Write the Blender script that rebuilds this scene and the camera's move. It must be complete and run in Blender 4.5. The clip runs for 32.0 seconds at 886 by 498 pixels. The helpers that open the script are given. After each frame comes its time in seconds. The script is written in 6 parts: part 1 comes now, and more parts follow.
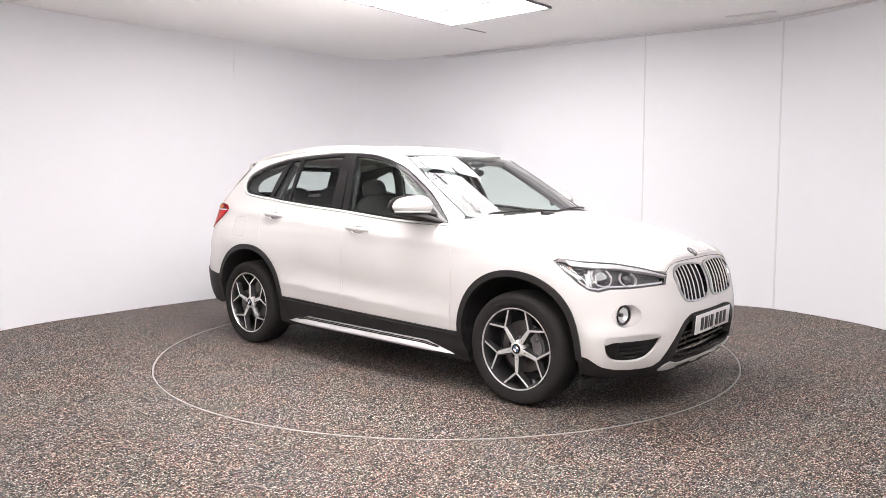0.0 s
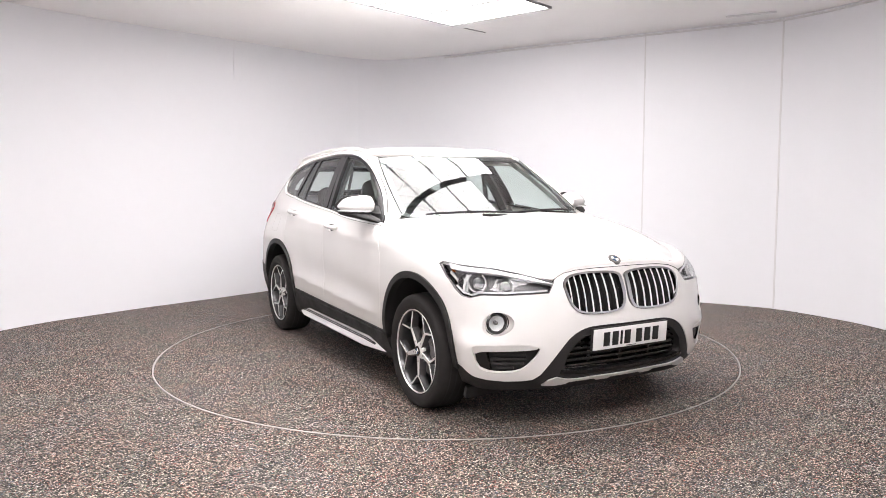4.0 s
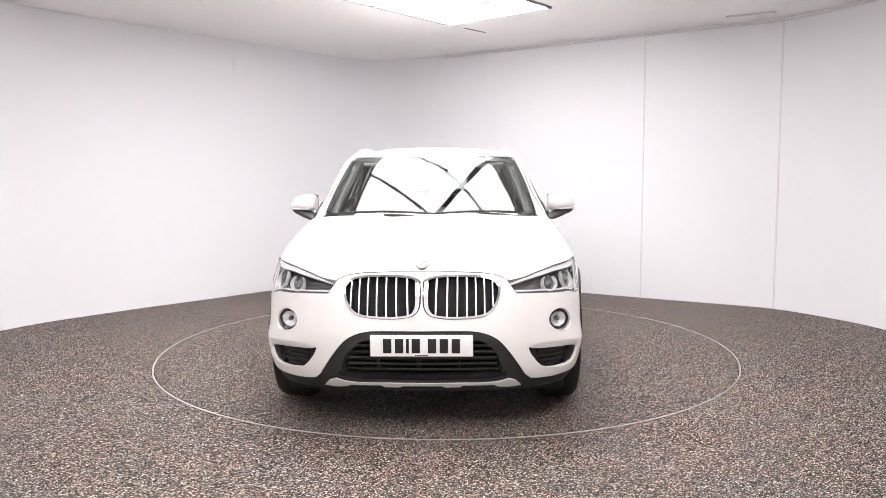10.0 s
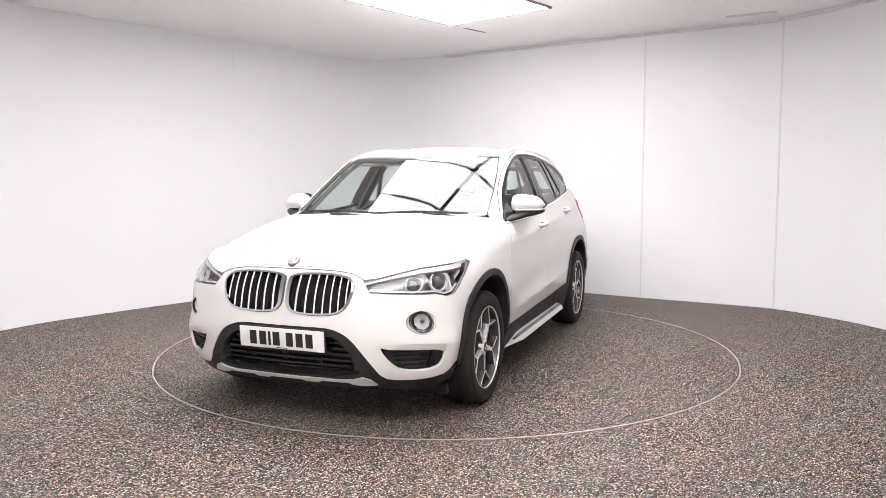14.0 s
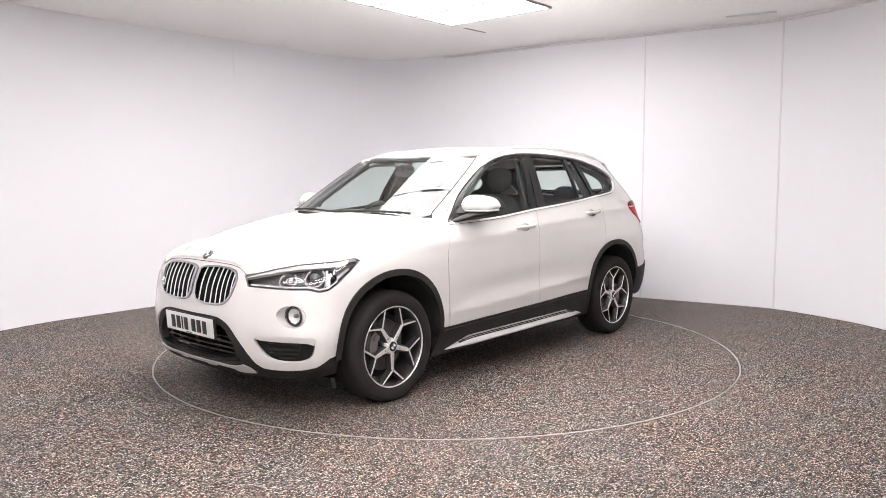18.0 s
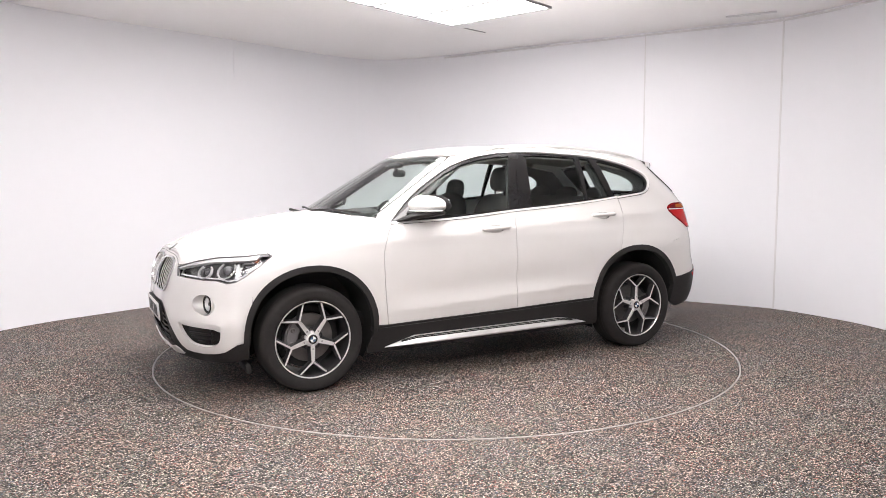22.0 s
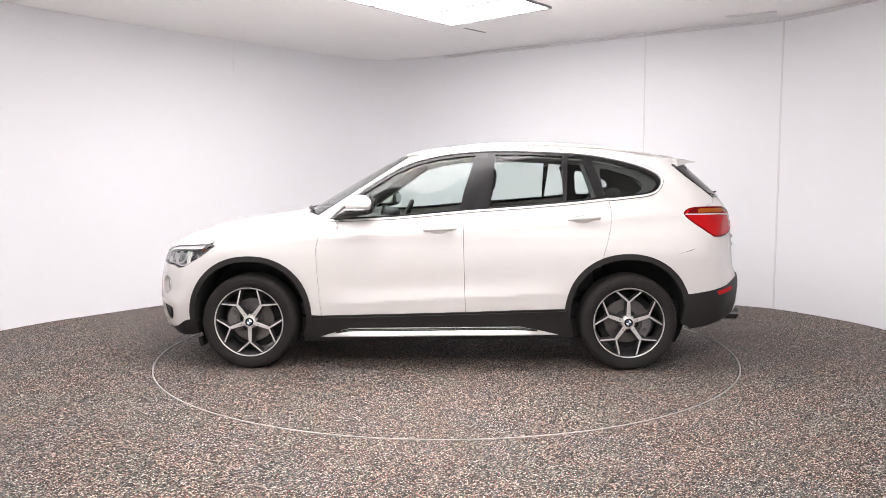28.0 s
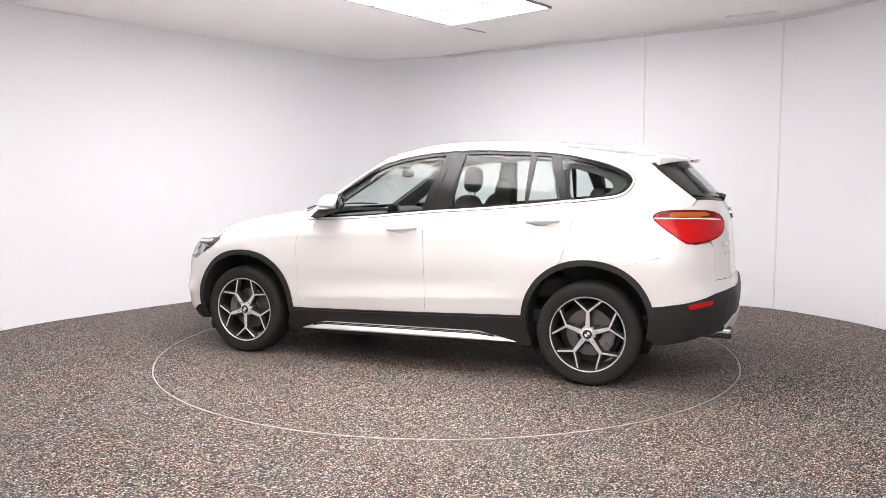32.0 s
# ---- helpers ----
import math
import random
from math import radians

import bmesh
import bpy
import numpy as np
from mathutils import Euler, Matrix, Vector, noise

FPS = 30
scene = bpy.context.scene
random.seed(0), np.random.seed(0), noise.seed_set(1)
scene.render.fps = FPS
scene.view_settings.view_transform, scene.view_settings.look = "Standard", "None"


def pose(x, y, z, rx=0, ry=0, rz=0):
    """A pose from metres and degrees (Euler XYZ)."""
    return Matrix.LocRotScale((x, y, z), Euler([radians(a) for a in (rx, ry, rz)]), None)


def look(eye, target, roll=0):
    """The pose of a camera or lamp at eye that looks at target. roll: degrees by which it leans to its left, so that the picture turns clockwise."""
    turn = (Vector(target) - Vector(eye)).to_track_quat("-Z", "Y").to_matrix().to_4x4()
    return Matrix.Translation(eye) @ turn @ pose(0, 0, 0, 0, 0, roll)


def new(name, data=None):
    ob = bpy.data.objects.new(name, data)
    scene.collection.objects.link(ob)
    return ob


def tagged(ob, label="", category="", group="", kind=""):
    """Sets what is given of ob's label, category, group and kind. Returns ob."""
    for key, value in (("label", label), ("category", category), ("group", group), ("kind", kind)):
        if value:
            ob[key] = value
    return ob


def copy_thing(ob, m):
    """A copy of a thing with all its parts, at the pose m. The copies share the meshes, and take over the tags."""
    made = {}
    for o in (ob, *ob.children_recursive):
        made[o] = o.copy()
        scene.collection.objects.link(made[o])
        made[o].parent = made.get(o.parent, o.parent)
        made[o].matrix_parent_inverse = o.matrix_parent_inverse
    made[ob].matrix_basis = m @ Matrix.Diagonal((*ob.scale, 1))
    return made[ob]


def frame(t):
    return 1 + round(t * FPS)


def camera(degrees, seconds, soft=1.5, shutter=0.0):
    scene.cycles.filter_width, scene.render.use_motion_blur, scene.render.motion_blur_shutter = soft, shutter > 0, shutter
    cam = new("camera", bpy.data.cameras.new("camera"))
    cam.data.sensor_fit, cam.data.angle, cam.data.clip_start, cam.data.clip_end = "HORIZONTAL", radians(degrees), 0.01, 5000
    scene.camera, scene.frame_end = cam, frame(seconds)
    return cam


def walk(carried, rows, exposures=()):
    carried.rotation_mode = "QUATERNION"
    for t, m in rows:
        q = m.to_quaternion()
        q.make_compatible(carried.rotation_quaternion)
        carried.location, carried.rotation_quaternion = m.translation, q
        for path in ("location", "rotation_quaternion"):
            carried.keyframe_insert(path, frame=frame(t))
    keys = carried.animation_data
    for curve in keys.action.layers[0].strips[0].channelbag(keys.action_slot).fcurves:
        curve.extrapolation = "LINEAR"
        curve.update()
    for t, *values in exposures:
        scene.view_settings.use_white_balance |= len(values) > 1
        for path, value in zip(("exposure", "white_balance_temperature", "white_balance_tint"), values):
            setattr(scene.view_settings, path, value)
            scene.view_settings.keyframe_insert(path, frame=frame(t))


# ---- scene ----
# ---------------------------------------------------------------- camera
cam = camera(61.41, 32.0, soft=0.85)
EYE = Vector((0.0, -5.968, 1.336))
VIEW = look(EYE, EYE + Vector((math.sin(radians(-0.205)) * math.cos(radians(5.304)),
                               math.cos(radians(-0.205)) * math.cos(radians(5.304)),
                               -math.sin(radians(5.304)))), -0.222)
walk(cam, [(0.0, VIEW), (32.0, VIEW)], exposures=[(0.0, 0.0), (32.0, 0.0)])

# ---------------------------------------------------------------- world and light
world = bpy.data.worlds.new("world")
scene.world = world
world.use_nodes = True
world.node_tree.nodes["Background"].inputs[0].default_value = (0.9, 0.9, 0.95, 1)
world.node_tree.nodes["Background"].inputs[1].default_value = 0.02
PANEL_GLOW = 11.7


# ---------------------------------------------------------------- node helpers
def mat_base(name):
    m = bpy.data.materials.new(name)
    m.use_nodes = True
    nt = m.node_tree
    return m, nt, nt.nodes["Principled BSDF"]


def node(nt, kind, **values):
    n = nt.nodes.new(kind)
    for key, v in values.items():
        n.inputs[key.replace("_", " ")].default_value = v
    return n


def ramp(nt, stops, interp="LINEAR"):
    r = nt.nodes.new("ShaderNodeValToRGB")
    cr = r.color_ramp
    cr.interpolation = interp
    while len(cr.elements) < len(stops):
        cr.elements.new(0.5)
    for el, (p, c) in zip(cr.elements, stops):
        el.position = p
        el.color = (*c, 1) if len(c) == 3 else c
    return r


def simple_mat(name, col, rough=0.5, metal=0.0, grain=0.0, grain_scale=60.0, coat=0.0, bump=0.0, rough_var=0.0, ior=1.5, spec=0.5):
    """A surface with fine grain and broad unevenness in colour, gloss and relief."""
    m, nt, b = mat_base(name)
    b.inputs["Base Color"].default_value = (*col, 1)
    b.inputs["Roughness"].default_value = rough
    b.inputs["Metallic"].default_value = metal
    b.inputs["Coat Weight"].default_value = coat
    b.inputs["Coat Roughness"].default_value = 0.03
    b.inputs["IOR"].default_value = ior
    b.inputs["Specular IOR Level"].default_value = spec
    if grain or bump or rough_var:
        tc = nt.nodes.new("ShaderNodeTexCoord")
        n1 = node(nt, "ShaderNodeTexNoise", Scale=grain_scale, Detail=6.0, Roughness=0.6)
        n2 = node(nt, "ShaderNodeTexNoise", Scale=grain_scale / 22.0, Detail=3.0)
        nt.links.new(tc.outputs["Object"], n1.inputs["Vector"])
        nt.links.new(tc.outputs["Object"], n2.inputs["Vector"])
        add = nt.nodes.new("ShaderNodeMath")
        add.operation = "ADD"
        nt.links.new(n1.outputs["Fac"], add.inputs[0])
        nt.links.new(n2.outputs["Fac"], add.inputs[1])
        if grain:
            r = ramp(nt, [(0.25, [c * (1 - grain) for c in col]), (0.75, [min(1, c * (1 + grain)) for c in col])])
            half = nt.nodes.new("ShaderNodeMath")
            half.operation = "MULTIPLY"
            half.inputs[1].default_value = 0.5
            nt.links.new(add.outputs[0], half.inputs[0])
            nt.links.new(half.outputs[0], r.inputs[0])
            nt.links.new(r.outputs[0], b.inputs["Base Color"])
        if rough_var:
            mr = nt.nodes.new("ShaderNodeMapRange")
            mr.inputs[1].default_value, mr.inputs[2].default_value = 0.3, 0.7
            mr.inputs[3].default_value, mr.inputs[4].default_value = max(0.0, rough - rough_var), min(1, rough + rough_var)
            nt.links.new(n2.outputs["Fac"], mr.inputs[0])
            nt.links.new(mr.outputs[0], b.inputs["Roughness"])
        if bump:
            bp = node(nt, "ShaderNodeBump", Strength=bump, Distance=0.002)
            nt.links.new(n1.outputs["Fac"], bp.inputs["Height"])
            nt.links.new(bp.outputs[0], b.inputs["Normal"])
    return m


def floor_mat():
    """Resin-bound rubber granulate: black, grey, cream, rust and blue chips about 7 mm across."""
    m, nt, b = mat_base("granulate_floor")
    tc = nt.nodes.new("ShaderNodeTexCoord")
    v = node(nt, "ShaderNodeTexVoronoi", Scale=138.0, Randomness=1.0)
    v.voronoi_dimensions = "2D"
    nt.links.new(tc.outputs["Object"], v.inputs["Vector"])
    sep = nt.nodes.new("ShaderNodeSeparateColor")
    nt.links.new(v.outputs["Color"], sep.inputs[0])
    chips = ramp(nt, [(0.0, (0.018, 0.016, 0.015)), (0.20, (0.052, 0.045, 0.043)), (0.34, (0.125, 0.106, 0.100)),
                      (0.48, (0.235, 0.200, 0.188)), (0.63, (0.40, 0.345, 0.325)), (0.77, (0.68, 0.60, 0.565)),
                      (0.88, (0.34, 0.12, 0.10)), (0.92, (0.12, 0.19, 0.12)), (0.96, (0.12, 0.16, 0.23))], "CONSTANT")
    gaps = ramp(nt, [(0.27, (1.0, 1.0, 1.0)), (0.61, (0.13, 0.126, 0.12))])
    nt.links.new(v.outputs["Distance"], gaps.inputs[0])
    resin = nt.nodes.new("ShaderNodeMix")
    resin.data_type, resin.blend_type = "RGBA", "MULTIPLY"
    resin.inputs[0].default_value = 1.0
    nt.links.new(chips.outputs[0], resin.inputs[6])
    nt.links.new(gaps.outputs[0], resin.inputs[7])
    nt.links.new(sep.outputs[0], chips.inputs[0])
    big = node(nt, "ShaderNodeTexNoise", Scale=1.6, Detail=5.0)
    nt.links.new(tc.outputs["Object"], big.inputs["Vector"])
    tint = ramp(nt, [(0.30, (0.95, 1.0, 0.91)), (0.42, (1.0, 0.97, 0.93)), (0.50, (1.10, 0.97, 0.86)), (0.58, (0.98, 1.0, 0.90)), (0.70, (1.05, 0.98, 0.96))])
    nt.links.new(big.outputs["Fac"], tint.inputs[0])
    mul = nt.nodes.new("ShaderNodeMix")
    mul.data_type, mul.blend_type = "RGBA", "MULTIPLY"
    mul.inputs[0].default_value = 1.0
    nt.links.new(resin.outputs[2], mul.inputs[6])
    nt.links.new(tint.outputs[0], mul.inputs[7])
    nt.links.new(mul.outputs[2], b.inputs["Base Color"])
    b.inputs["Roughness"].default_value = 0.62
    b.inputs["Specular IOR Level"].default_value = 0.35
    bp = node(nt, "ShaderNodeBump", Strength=0.8, Distance=0.004)
    nt.links.new(v.outputs["Distance"], bp.inputs["Height"])
    bp.invert = True
    nt.links.new(bp.outputs[0], b.inputs["Normal"])
    return m


M_FLOOR = floor_mat()
M_WALL = simple_mat("white_wall_paint", (0.838, 0.840, 0.870), 0.55, grain=0.012, grain_scale=9.0, bump=0.06, rough_var=0.08)
M_CEIL = simple_mat("white_ceiling_paint", (0.925, 0.915, 0.912), 0.75, grain=0.015, grain_scale=12.0, bump=0.08)
M_STRIP = simple_mat("white_joint_strip", (0.74, 0.73, 0.74), 0.4, grain=0.02)
M_RING = simple_mat("worn_steel_edge", (0.46, 0.44, 0.42), 0.42, 0.4, grain=0.12, grain_scale=40.0)
M_DARKBAR = simple_mat("grey_light_carrier", (0.24, 0.24, 0.245), 0.5, grain=0.05)
M_SLOT = simple_mat("dark_ceiling_slot", (0.22, 0.21, 0.21), 0.7, grain=0.05)


def light_mat():
    m, nt, b = mat_base("lit_diffuser")
    b.inputs["Base Color"].default_value = (0.8, 0.8, 0.8, 1)
    b.inputs["Emission Color"].default_value = (1.0, 0.955, 0.955, 1)
    b.inputs["Emission Strength"].default_value = PANEL_GLOW
    return m


M_LIGHT = light_mat()


# ---------------------------------------------------------------- mesh helpers
def mesh_ob(name, bm, mats, parent=None, label="", smooth=True):
    me = bpy.data.meshes.new(name)
    bm.to_mesh(me)
    bm.free()
    for mm in (mats if isinstance(mats, (list, tuple)) else [mats]):
        me.materials.append(mm)
    if smooth:
        for p in me.polygons:
            p.use_smooth = True
        me.set_sharp_from_angle(angle=radians(38))
    ob = new(name, me)
    if parent is not None:
        ob.parent = parent
    if label:
        tagged(ob, label)
    return ob


def part(name, bm, material, parent, label=""):
    return mesh_ob(name, bm, material, parent, label)


def empty(name):
    ob = new(name)
    ob.empty_display_size = 0.2
    return ob


def add_box(bm, cx, cy, cz, sx, sy, sz, bevel=0.0, m=None, mat=0):
    t = Matrix.Translation((cx, cy, cz)) @ Matrix.Diagonal((sx, sy, sz, 1))
    if m is not None:
        t = m @ t
    r = bmesh.ops.create_cube(bm, size=1.0, matrix=t)
    faces = list({f for v in r["verts"] for f in v.link_faces})
    for f in faces:
        f.material_index = mat
    if bevel:
        edges = list({e for f in faces for e in f.edges})
        bmesh.ops.bevel(bm, geom=edges, offset=bevel, segments=2, affect="EDGES", profile=0.6)
    return faces


def lathe(bm, profile, segs=64, axis="y", mat=0, centre=(0, 0, 0)):
    """Turns (radius, offset along the axis) pairs round an axis through centre."""
    rings = []
    for r, h in profile:
        ring = []
        for i in range(segs):
            a = 2 * math.pi * i / segs
            p = (r * math.cos(a), h, r * math.sin(a)) if axis == "y" else (r * math.cos(a), r * math.sin(a), h) if axis == "z" else (h, r * math.cos(a), r * math.sin(a))
            ring.append(bm.verts.new(Vector(p) + Vector(centre)))
        rings.append(ring)
    for a, b in zip(rings, rings[1:]):
        for i in range(segs):
            f = bm.faces.new((a[i], a[(i + 1) % segs], b[(i + 1) % segs], b[i]))
            f.material_index = mat
    return rings


def tube(bm, pts, radius, segs=10, closed=False, mat=0, flat=1.0):
    """A round bar swept along points."""
    pts = [Vector(p) for p in pts]
    n = len(pts)
    rings = []
    up = Vector((0, 0, 1))
    for i, p in enumerate(pts):
        if closed:
            d = (pts[(i + 1) % n] - pts[i - 1]).normalized()
        else:
            d = (pts[min(i + 1, n - 1)] - pts[max(i - 1, 0)]).normalized()
        side = d.cross(up)
        if side.length < 0.05:
            side = d.cross(Vector((1, 0, 0)))
        side.normalize()
        nrm = side.cross(d).normalized()
        r = radius[i] if isinstance(radius, (list, tuple)) else radius
        rings.append([bm.verts.new(p + side * (r * flat * math.cos(2 * math.pi * k / segs)) + nrm * (r * math.sin(2 * math.pi * k / segs))) for k in range(segs)])
    pairs = list(zip(rings, rings[1:])) + ([(rings[-1], rings[0])] if closed else [])
    for a, b in pairs:
        for k in range(segs):
            bm.faces.new((a[k], a[(k + 1) % segs], b[(k + 1) % segs], b[k])).material_index = mat
    if not closed:
        bm.faces.new(rings[0]).material_index = mat
        bm.faces.new(rings[-1][::-1]).material_index = mat
    bmesh.ops.recalc_face_normals(bm, faces=bm.faces[:])


def catmull(pts, per=8, closed=False):
    out = []
    n = len(pts)
    rng = range(n if closed else n - 1)
    for i in rng:
        if closed:
            p0, p1, p2, p3 = (pts[(i + k) % n] for k in (-1, 0, 1, 2))
        else:
            p0, p1, p2, p3 = pts[max(i - 1, 0)], pts[i], pts[i + 1], pts[min(i + 2, n - 1)]
        for k in range(per):
            t = k / per
            out.append(tuple(0.5 * ((2 * b) + (c - a) * t + (2 * a - 5 * b + 4 * c - d) * t * t + (3 * b - a - 3 * c + d) * t ** 3)
                             for a, b, c, d in zip(p0, p1, p2, p3)))
    if not closed:
        out.append(tuple(pts[-1]))
    return out


# ---------------------------------------------------------------- the studio room
CEIL = 2.93
PLAN = catmull([(-4.3, -6.45), (-4.35, -4.0), (-4.3, -1.0), (-4.0, 0.62), (-3.35, 1.62), (-2.65, 2.42), (-1.95, 3.24), (-1.35, 3.90),
                (-0.75, 4.16), (0.0, 3.84), (0.9, 3.24), (1.5, 2.85), (2.2, 2.39), (3.0, 1.90), (3.37, 1.63), (3.66, 1.16),
                (3.88, 0.54), (4.1, -1.0), (4.15, -4.0), (4.1, -6.45)], 6)
TURN_R = 2.227


def room():
    # floor with a round opening for the turntable
    bm = bmesh.new()
    n = 128
    inner = [bm.verts.new(((TURN_R + 0.006) * math.cos(2 * math.pi * i / n), (TURN_R + 0.006) * math.sin(2 * math.pi * i / n), 0)) for i in range(n)]
    outer = []
    for i in range(n):
        a = 2 * math.pi * i / n
        k = 9.0 / max(abs(math.cos(a)), abs(math.sin(a)))
        outer.append(bm.verts.new((k * math.cos(a), k * math.sin(a), 0)))
    low = [bm.verts.new((v.co.x, v.co.y, -0.05)) for v in inner]
    for i in range(n):
        j = (i + 1) % n
        bm.faces.new((inner[i], outer[i], outer[j], inner[j]))
        bm.faces.new((low[i], inner[i], inner[j], low[j]))
    bm.faces.new(low)
    tagged(mesh_ob("floor", bm, M_FLOOR, smooth=False), "speckled grey rubber granulate floor", "floor", kind="structure")

    # walls, each a thick curved sheet between two joints
    cuts = [0, 34, 44, 60, 72, 84, len(PLAN) - 1]
    for k, (a, b) in enumerate(zip(cuts, cuts[1:])):
        bm = bmesh.new()
        rows = []
        for i in range(a, b + 1):
            p = Vector(PLAN[i])
            d = (Vector(PLAN[min(i + 1, len(PLAN) - 1)]) - Vector(PLAN[max(i - 1, 0)])).normalized()
            o = Vector((-d.y, d.x)) * 0.12
            rows.append([bm.verts.new((p.x, p.y, 0)), bm.verts.new((p.x, p.y, CEIL)),
                         bm.verts.new((p.x + o.x, p.y + o.y, CEIL)), bm.verts.new((p.x + o.x, p.y + o.y, 0))])
        for r, s in zip(rows, rows[1:]):
            for q in range(4):
                bm.faces.new((r[q], s[q], s[(q + 1) % 4], r[(q + 1) % 4]))
        bm.faces.new(rows[0])
        bm.faces.new(rows[-1][::-1])
        bmesh.ops.recalc_face_normals(bm, faces=bm.faces[:])
        tagged(mesh_ob("wall_%d" % (k + 1), bm, M_WALL), "smooth white painted curved studio wall", "wall", kind="structure")
    # unseen wall added behind the camera, set close to bounce light forward
    bm = bmesh.new()
    add_box(bm, -0.1, -6.55, CEIL / 2, 8.7, 0.2, CEIL)
    tagged(mesh_ob("wall_back", bm, M_WALL, smooth=False), "plain white wall added out of view, closing the studio", "wall", kind="structure")
    bm = bmesh.new()
    add_box(bm, 0, -1.4, CEIL + 0.06, 9.4, 12.2, 0.12)
    tagged(mesh_ob("ceiling", bm, M_CEIL, smooth=False), "flat white painted ceiling", "ceiling", kind="structure")

    # thin cover strips over the wall joints
    for i, base, wide in ((72, 0.0, 0.014), (84, 0.0, 0.018), (32, CEIL - 0.46, 0.007)):
        p = Vector(PLAN[i])
        d = (Vector(PLAN[i + 1]) - Vector(PLAN[i - 1])).normalized()
        bm = bmesh.new()
        add_box(bm, 0, 0, (base + CEIL) / 2, wide, 0.006, CEIL - base - 0.02, 0.0015)
        ob = tagged(mesh_ob("joint_strip", bm, M_STRIP if wide > 0.01 else M_WALL), "thin white cover strip on a wall joint", "trim", kind="structure")
        ob.matrix_basis = Matrix.Translation((p.x + d.y * 0.004, p.y - d.x * 0.004, 0)) @ Matrix.Rotation(math.atan2(d.y, d.x), 4, "Z")
    # cornice along the right-hand walls
    bm = bmesh.new()
    pts = []
    for i in range(54, 102):
        p = Vector(PLAN[i])
        d = (Vector(PLAN[i + 1]) - Vector(PLAN[i - 1])).normalized()
        pts.append((p.x + d.y * 0.008, p.y - d.x * 0.008, CEIL - 0.028))
    tube(bm, pts, 0.011, 8)
    tagged(mesh_ob("cornice", bm, M_STRIP), "narrow white cornice bead under the ceiling", "trim", kind="structure")


# strips of ceiling light: their long axis runs at 50 degrees
STRIP_A = Vector((0.07, 1.885))
ALONG = Vector((math.cos(radians(-130)), math.sin(radians(-130))))
ACROSS = Vector((math.cos(radians(-40)), math.sin(radians(-40))))


def light_panel():
    """A flat luminaire in the ceiling: a lit diffuser in a slim frame."""
    th = empty("ceiling_light")
    bm = bmesh.new()
    add_box(bm, 0, 0, -0.012, PANEL_L - 0.03, PANEL_W - 0.03, 0.006)
    part("diffuser", bm, M_LIGHT, th, "glowing white diffuser")
    bm = bmesh.new()
    for sx in (-1, 1):
        add_box(bm, sx * (PANEL_L / 2 - 0.0075), 0, -0.011, 0.015, PANEL_W, 0.022)
    for sy in (-1, 1):
        add_box(bm, 0, sy * (PANEL_W / 2 - 0.0075), -0.011, PANEL_L - 0.03, 0.015, 0.022)
    part("frame", bm, M_DARKBAR, th, "slim grey frame")
    tagged(th, "large flat white ceiling light panel, lit; rows above camera added", "ceiling light", "ceiling light panels")
    return th


PANEL_L, PANEL_W, GAP = 0.577, 1.2, 0.038


def ceiling_lights():
    """Two rows over the turntable; two short unseen rows above the camera, added fill."""
    first = None
    for off, start, count in ((0.0, 0, 6), (PANEL_W + GAP, 1, 5), (3.6, 5, 6), (2.0, 9, 3)):
        for k in range(count):
            c = STRIP_A + ALONG * ((start + k + 0.5) * PANEL_L) + ACROSS * (PANEL_W / 2 + off)
            m = Matrix.Translation((c.x, c.y, CEIL - 0.001)) @ Matrix.Rotation(radians(50), 4, "Z")
            if first is None:
                first = light_panel()
                first.matrix_basis = m
            else:
                copy_thing(first, m)
    # carrier between the two rows
    bm = bmesh.new()
    c = STRIP_A + ALONG * (3.5 * PANEL_L) + ACROSS * (PANEL_W + GAP / 2)
    add_box(bm, 0, 0, -0.015, PANEL_L * 5, GAP - 0.006, 0.03, 0.004)
    ob = tagged(mesh_ob("light_carrier", bm, M_DARKBAR), "grey metal carrier between two rows of lights", "light carrier")
    ob.matrix_basis = Matrix.Translation((c.x, c.y, CEIL - 0.001)) @ Matrix.Rotation(radians(50), 4, "Z")


def ceiling_bits():
    bm = bmesh.new()
    add_box(bm, 0, 0, 0, 0.34, 0.008, 0.006, 0.001)
    ob = tagged(mesh_ob("ceiling_slot", bm, M_SLOT), "thin dark slot strip in the white ceiling", "slot")
    ob.matrix_basis = Matrix.Translation((0.32, 2.2, CEIL - 0.003)) @ Matrix.Rotation(radians(46), 4, "Z")
    bm = bmesh.new()
    add_box(bm, 0, 0, 0, 0.46, 0.03, 0.016, 0.004)
    ob = tagged(mesh_ob("cable_duct", bm, M_STRIP), "short white plastic cable duct on the ceiling", "cable duct")
    ob.matrix_basis = Matrix.Translation((2.97, 1.46, CEIL - 0.008)) @ Matrix.Rotation(radians(-29), 4, "Z")


def turntable():
    th = empty("turntable")
    bm = bmesh.new()
    lathe(bm, [(0.0001, 0.0), (0.7, 0.0), (1.5, 0.0), (TURN_R - 0.012, 0.0), (TURN_R - 0.012, -0.04)], 128, "z")
    bmesh.ops.recalc_face_normals(bm, faces=bm.faces[:])
    part("disc", bm, M_FLOOR, th, "granulate-covered round disc")
    bm = bmesh.new()
    lathe(bm, [(TURN_R - 0.006, -0.03), (TURN_R - 0.006, 0.002), (TURN_R + 0.0015, 0.002), (TURN_R + 0.0015, -0.03)], 160, "z")
    bmesh.ops.recalc_face_normals(bm, faces=bm.faces[:])
    part("edge_ring", bm, M_RING, th, "thin pale metal edge ring")
    tagged(th, "round turntable flush with the speckled floor, pale rim", "turntable")
    return th


room()
ceiling_lights()
ceiling_bits()
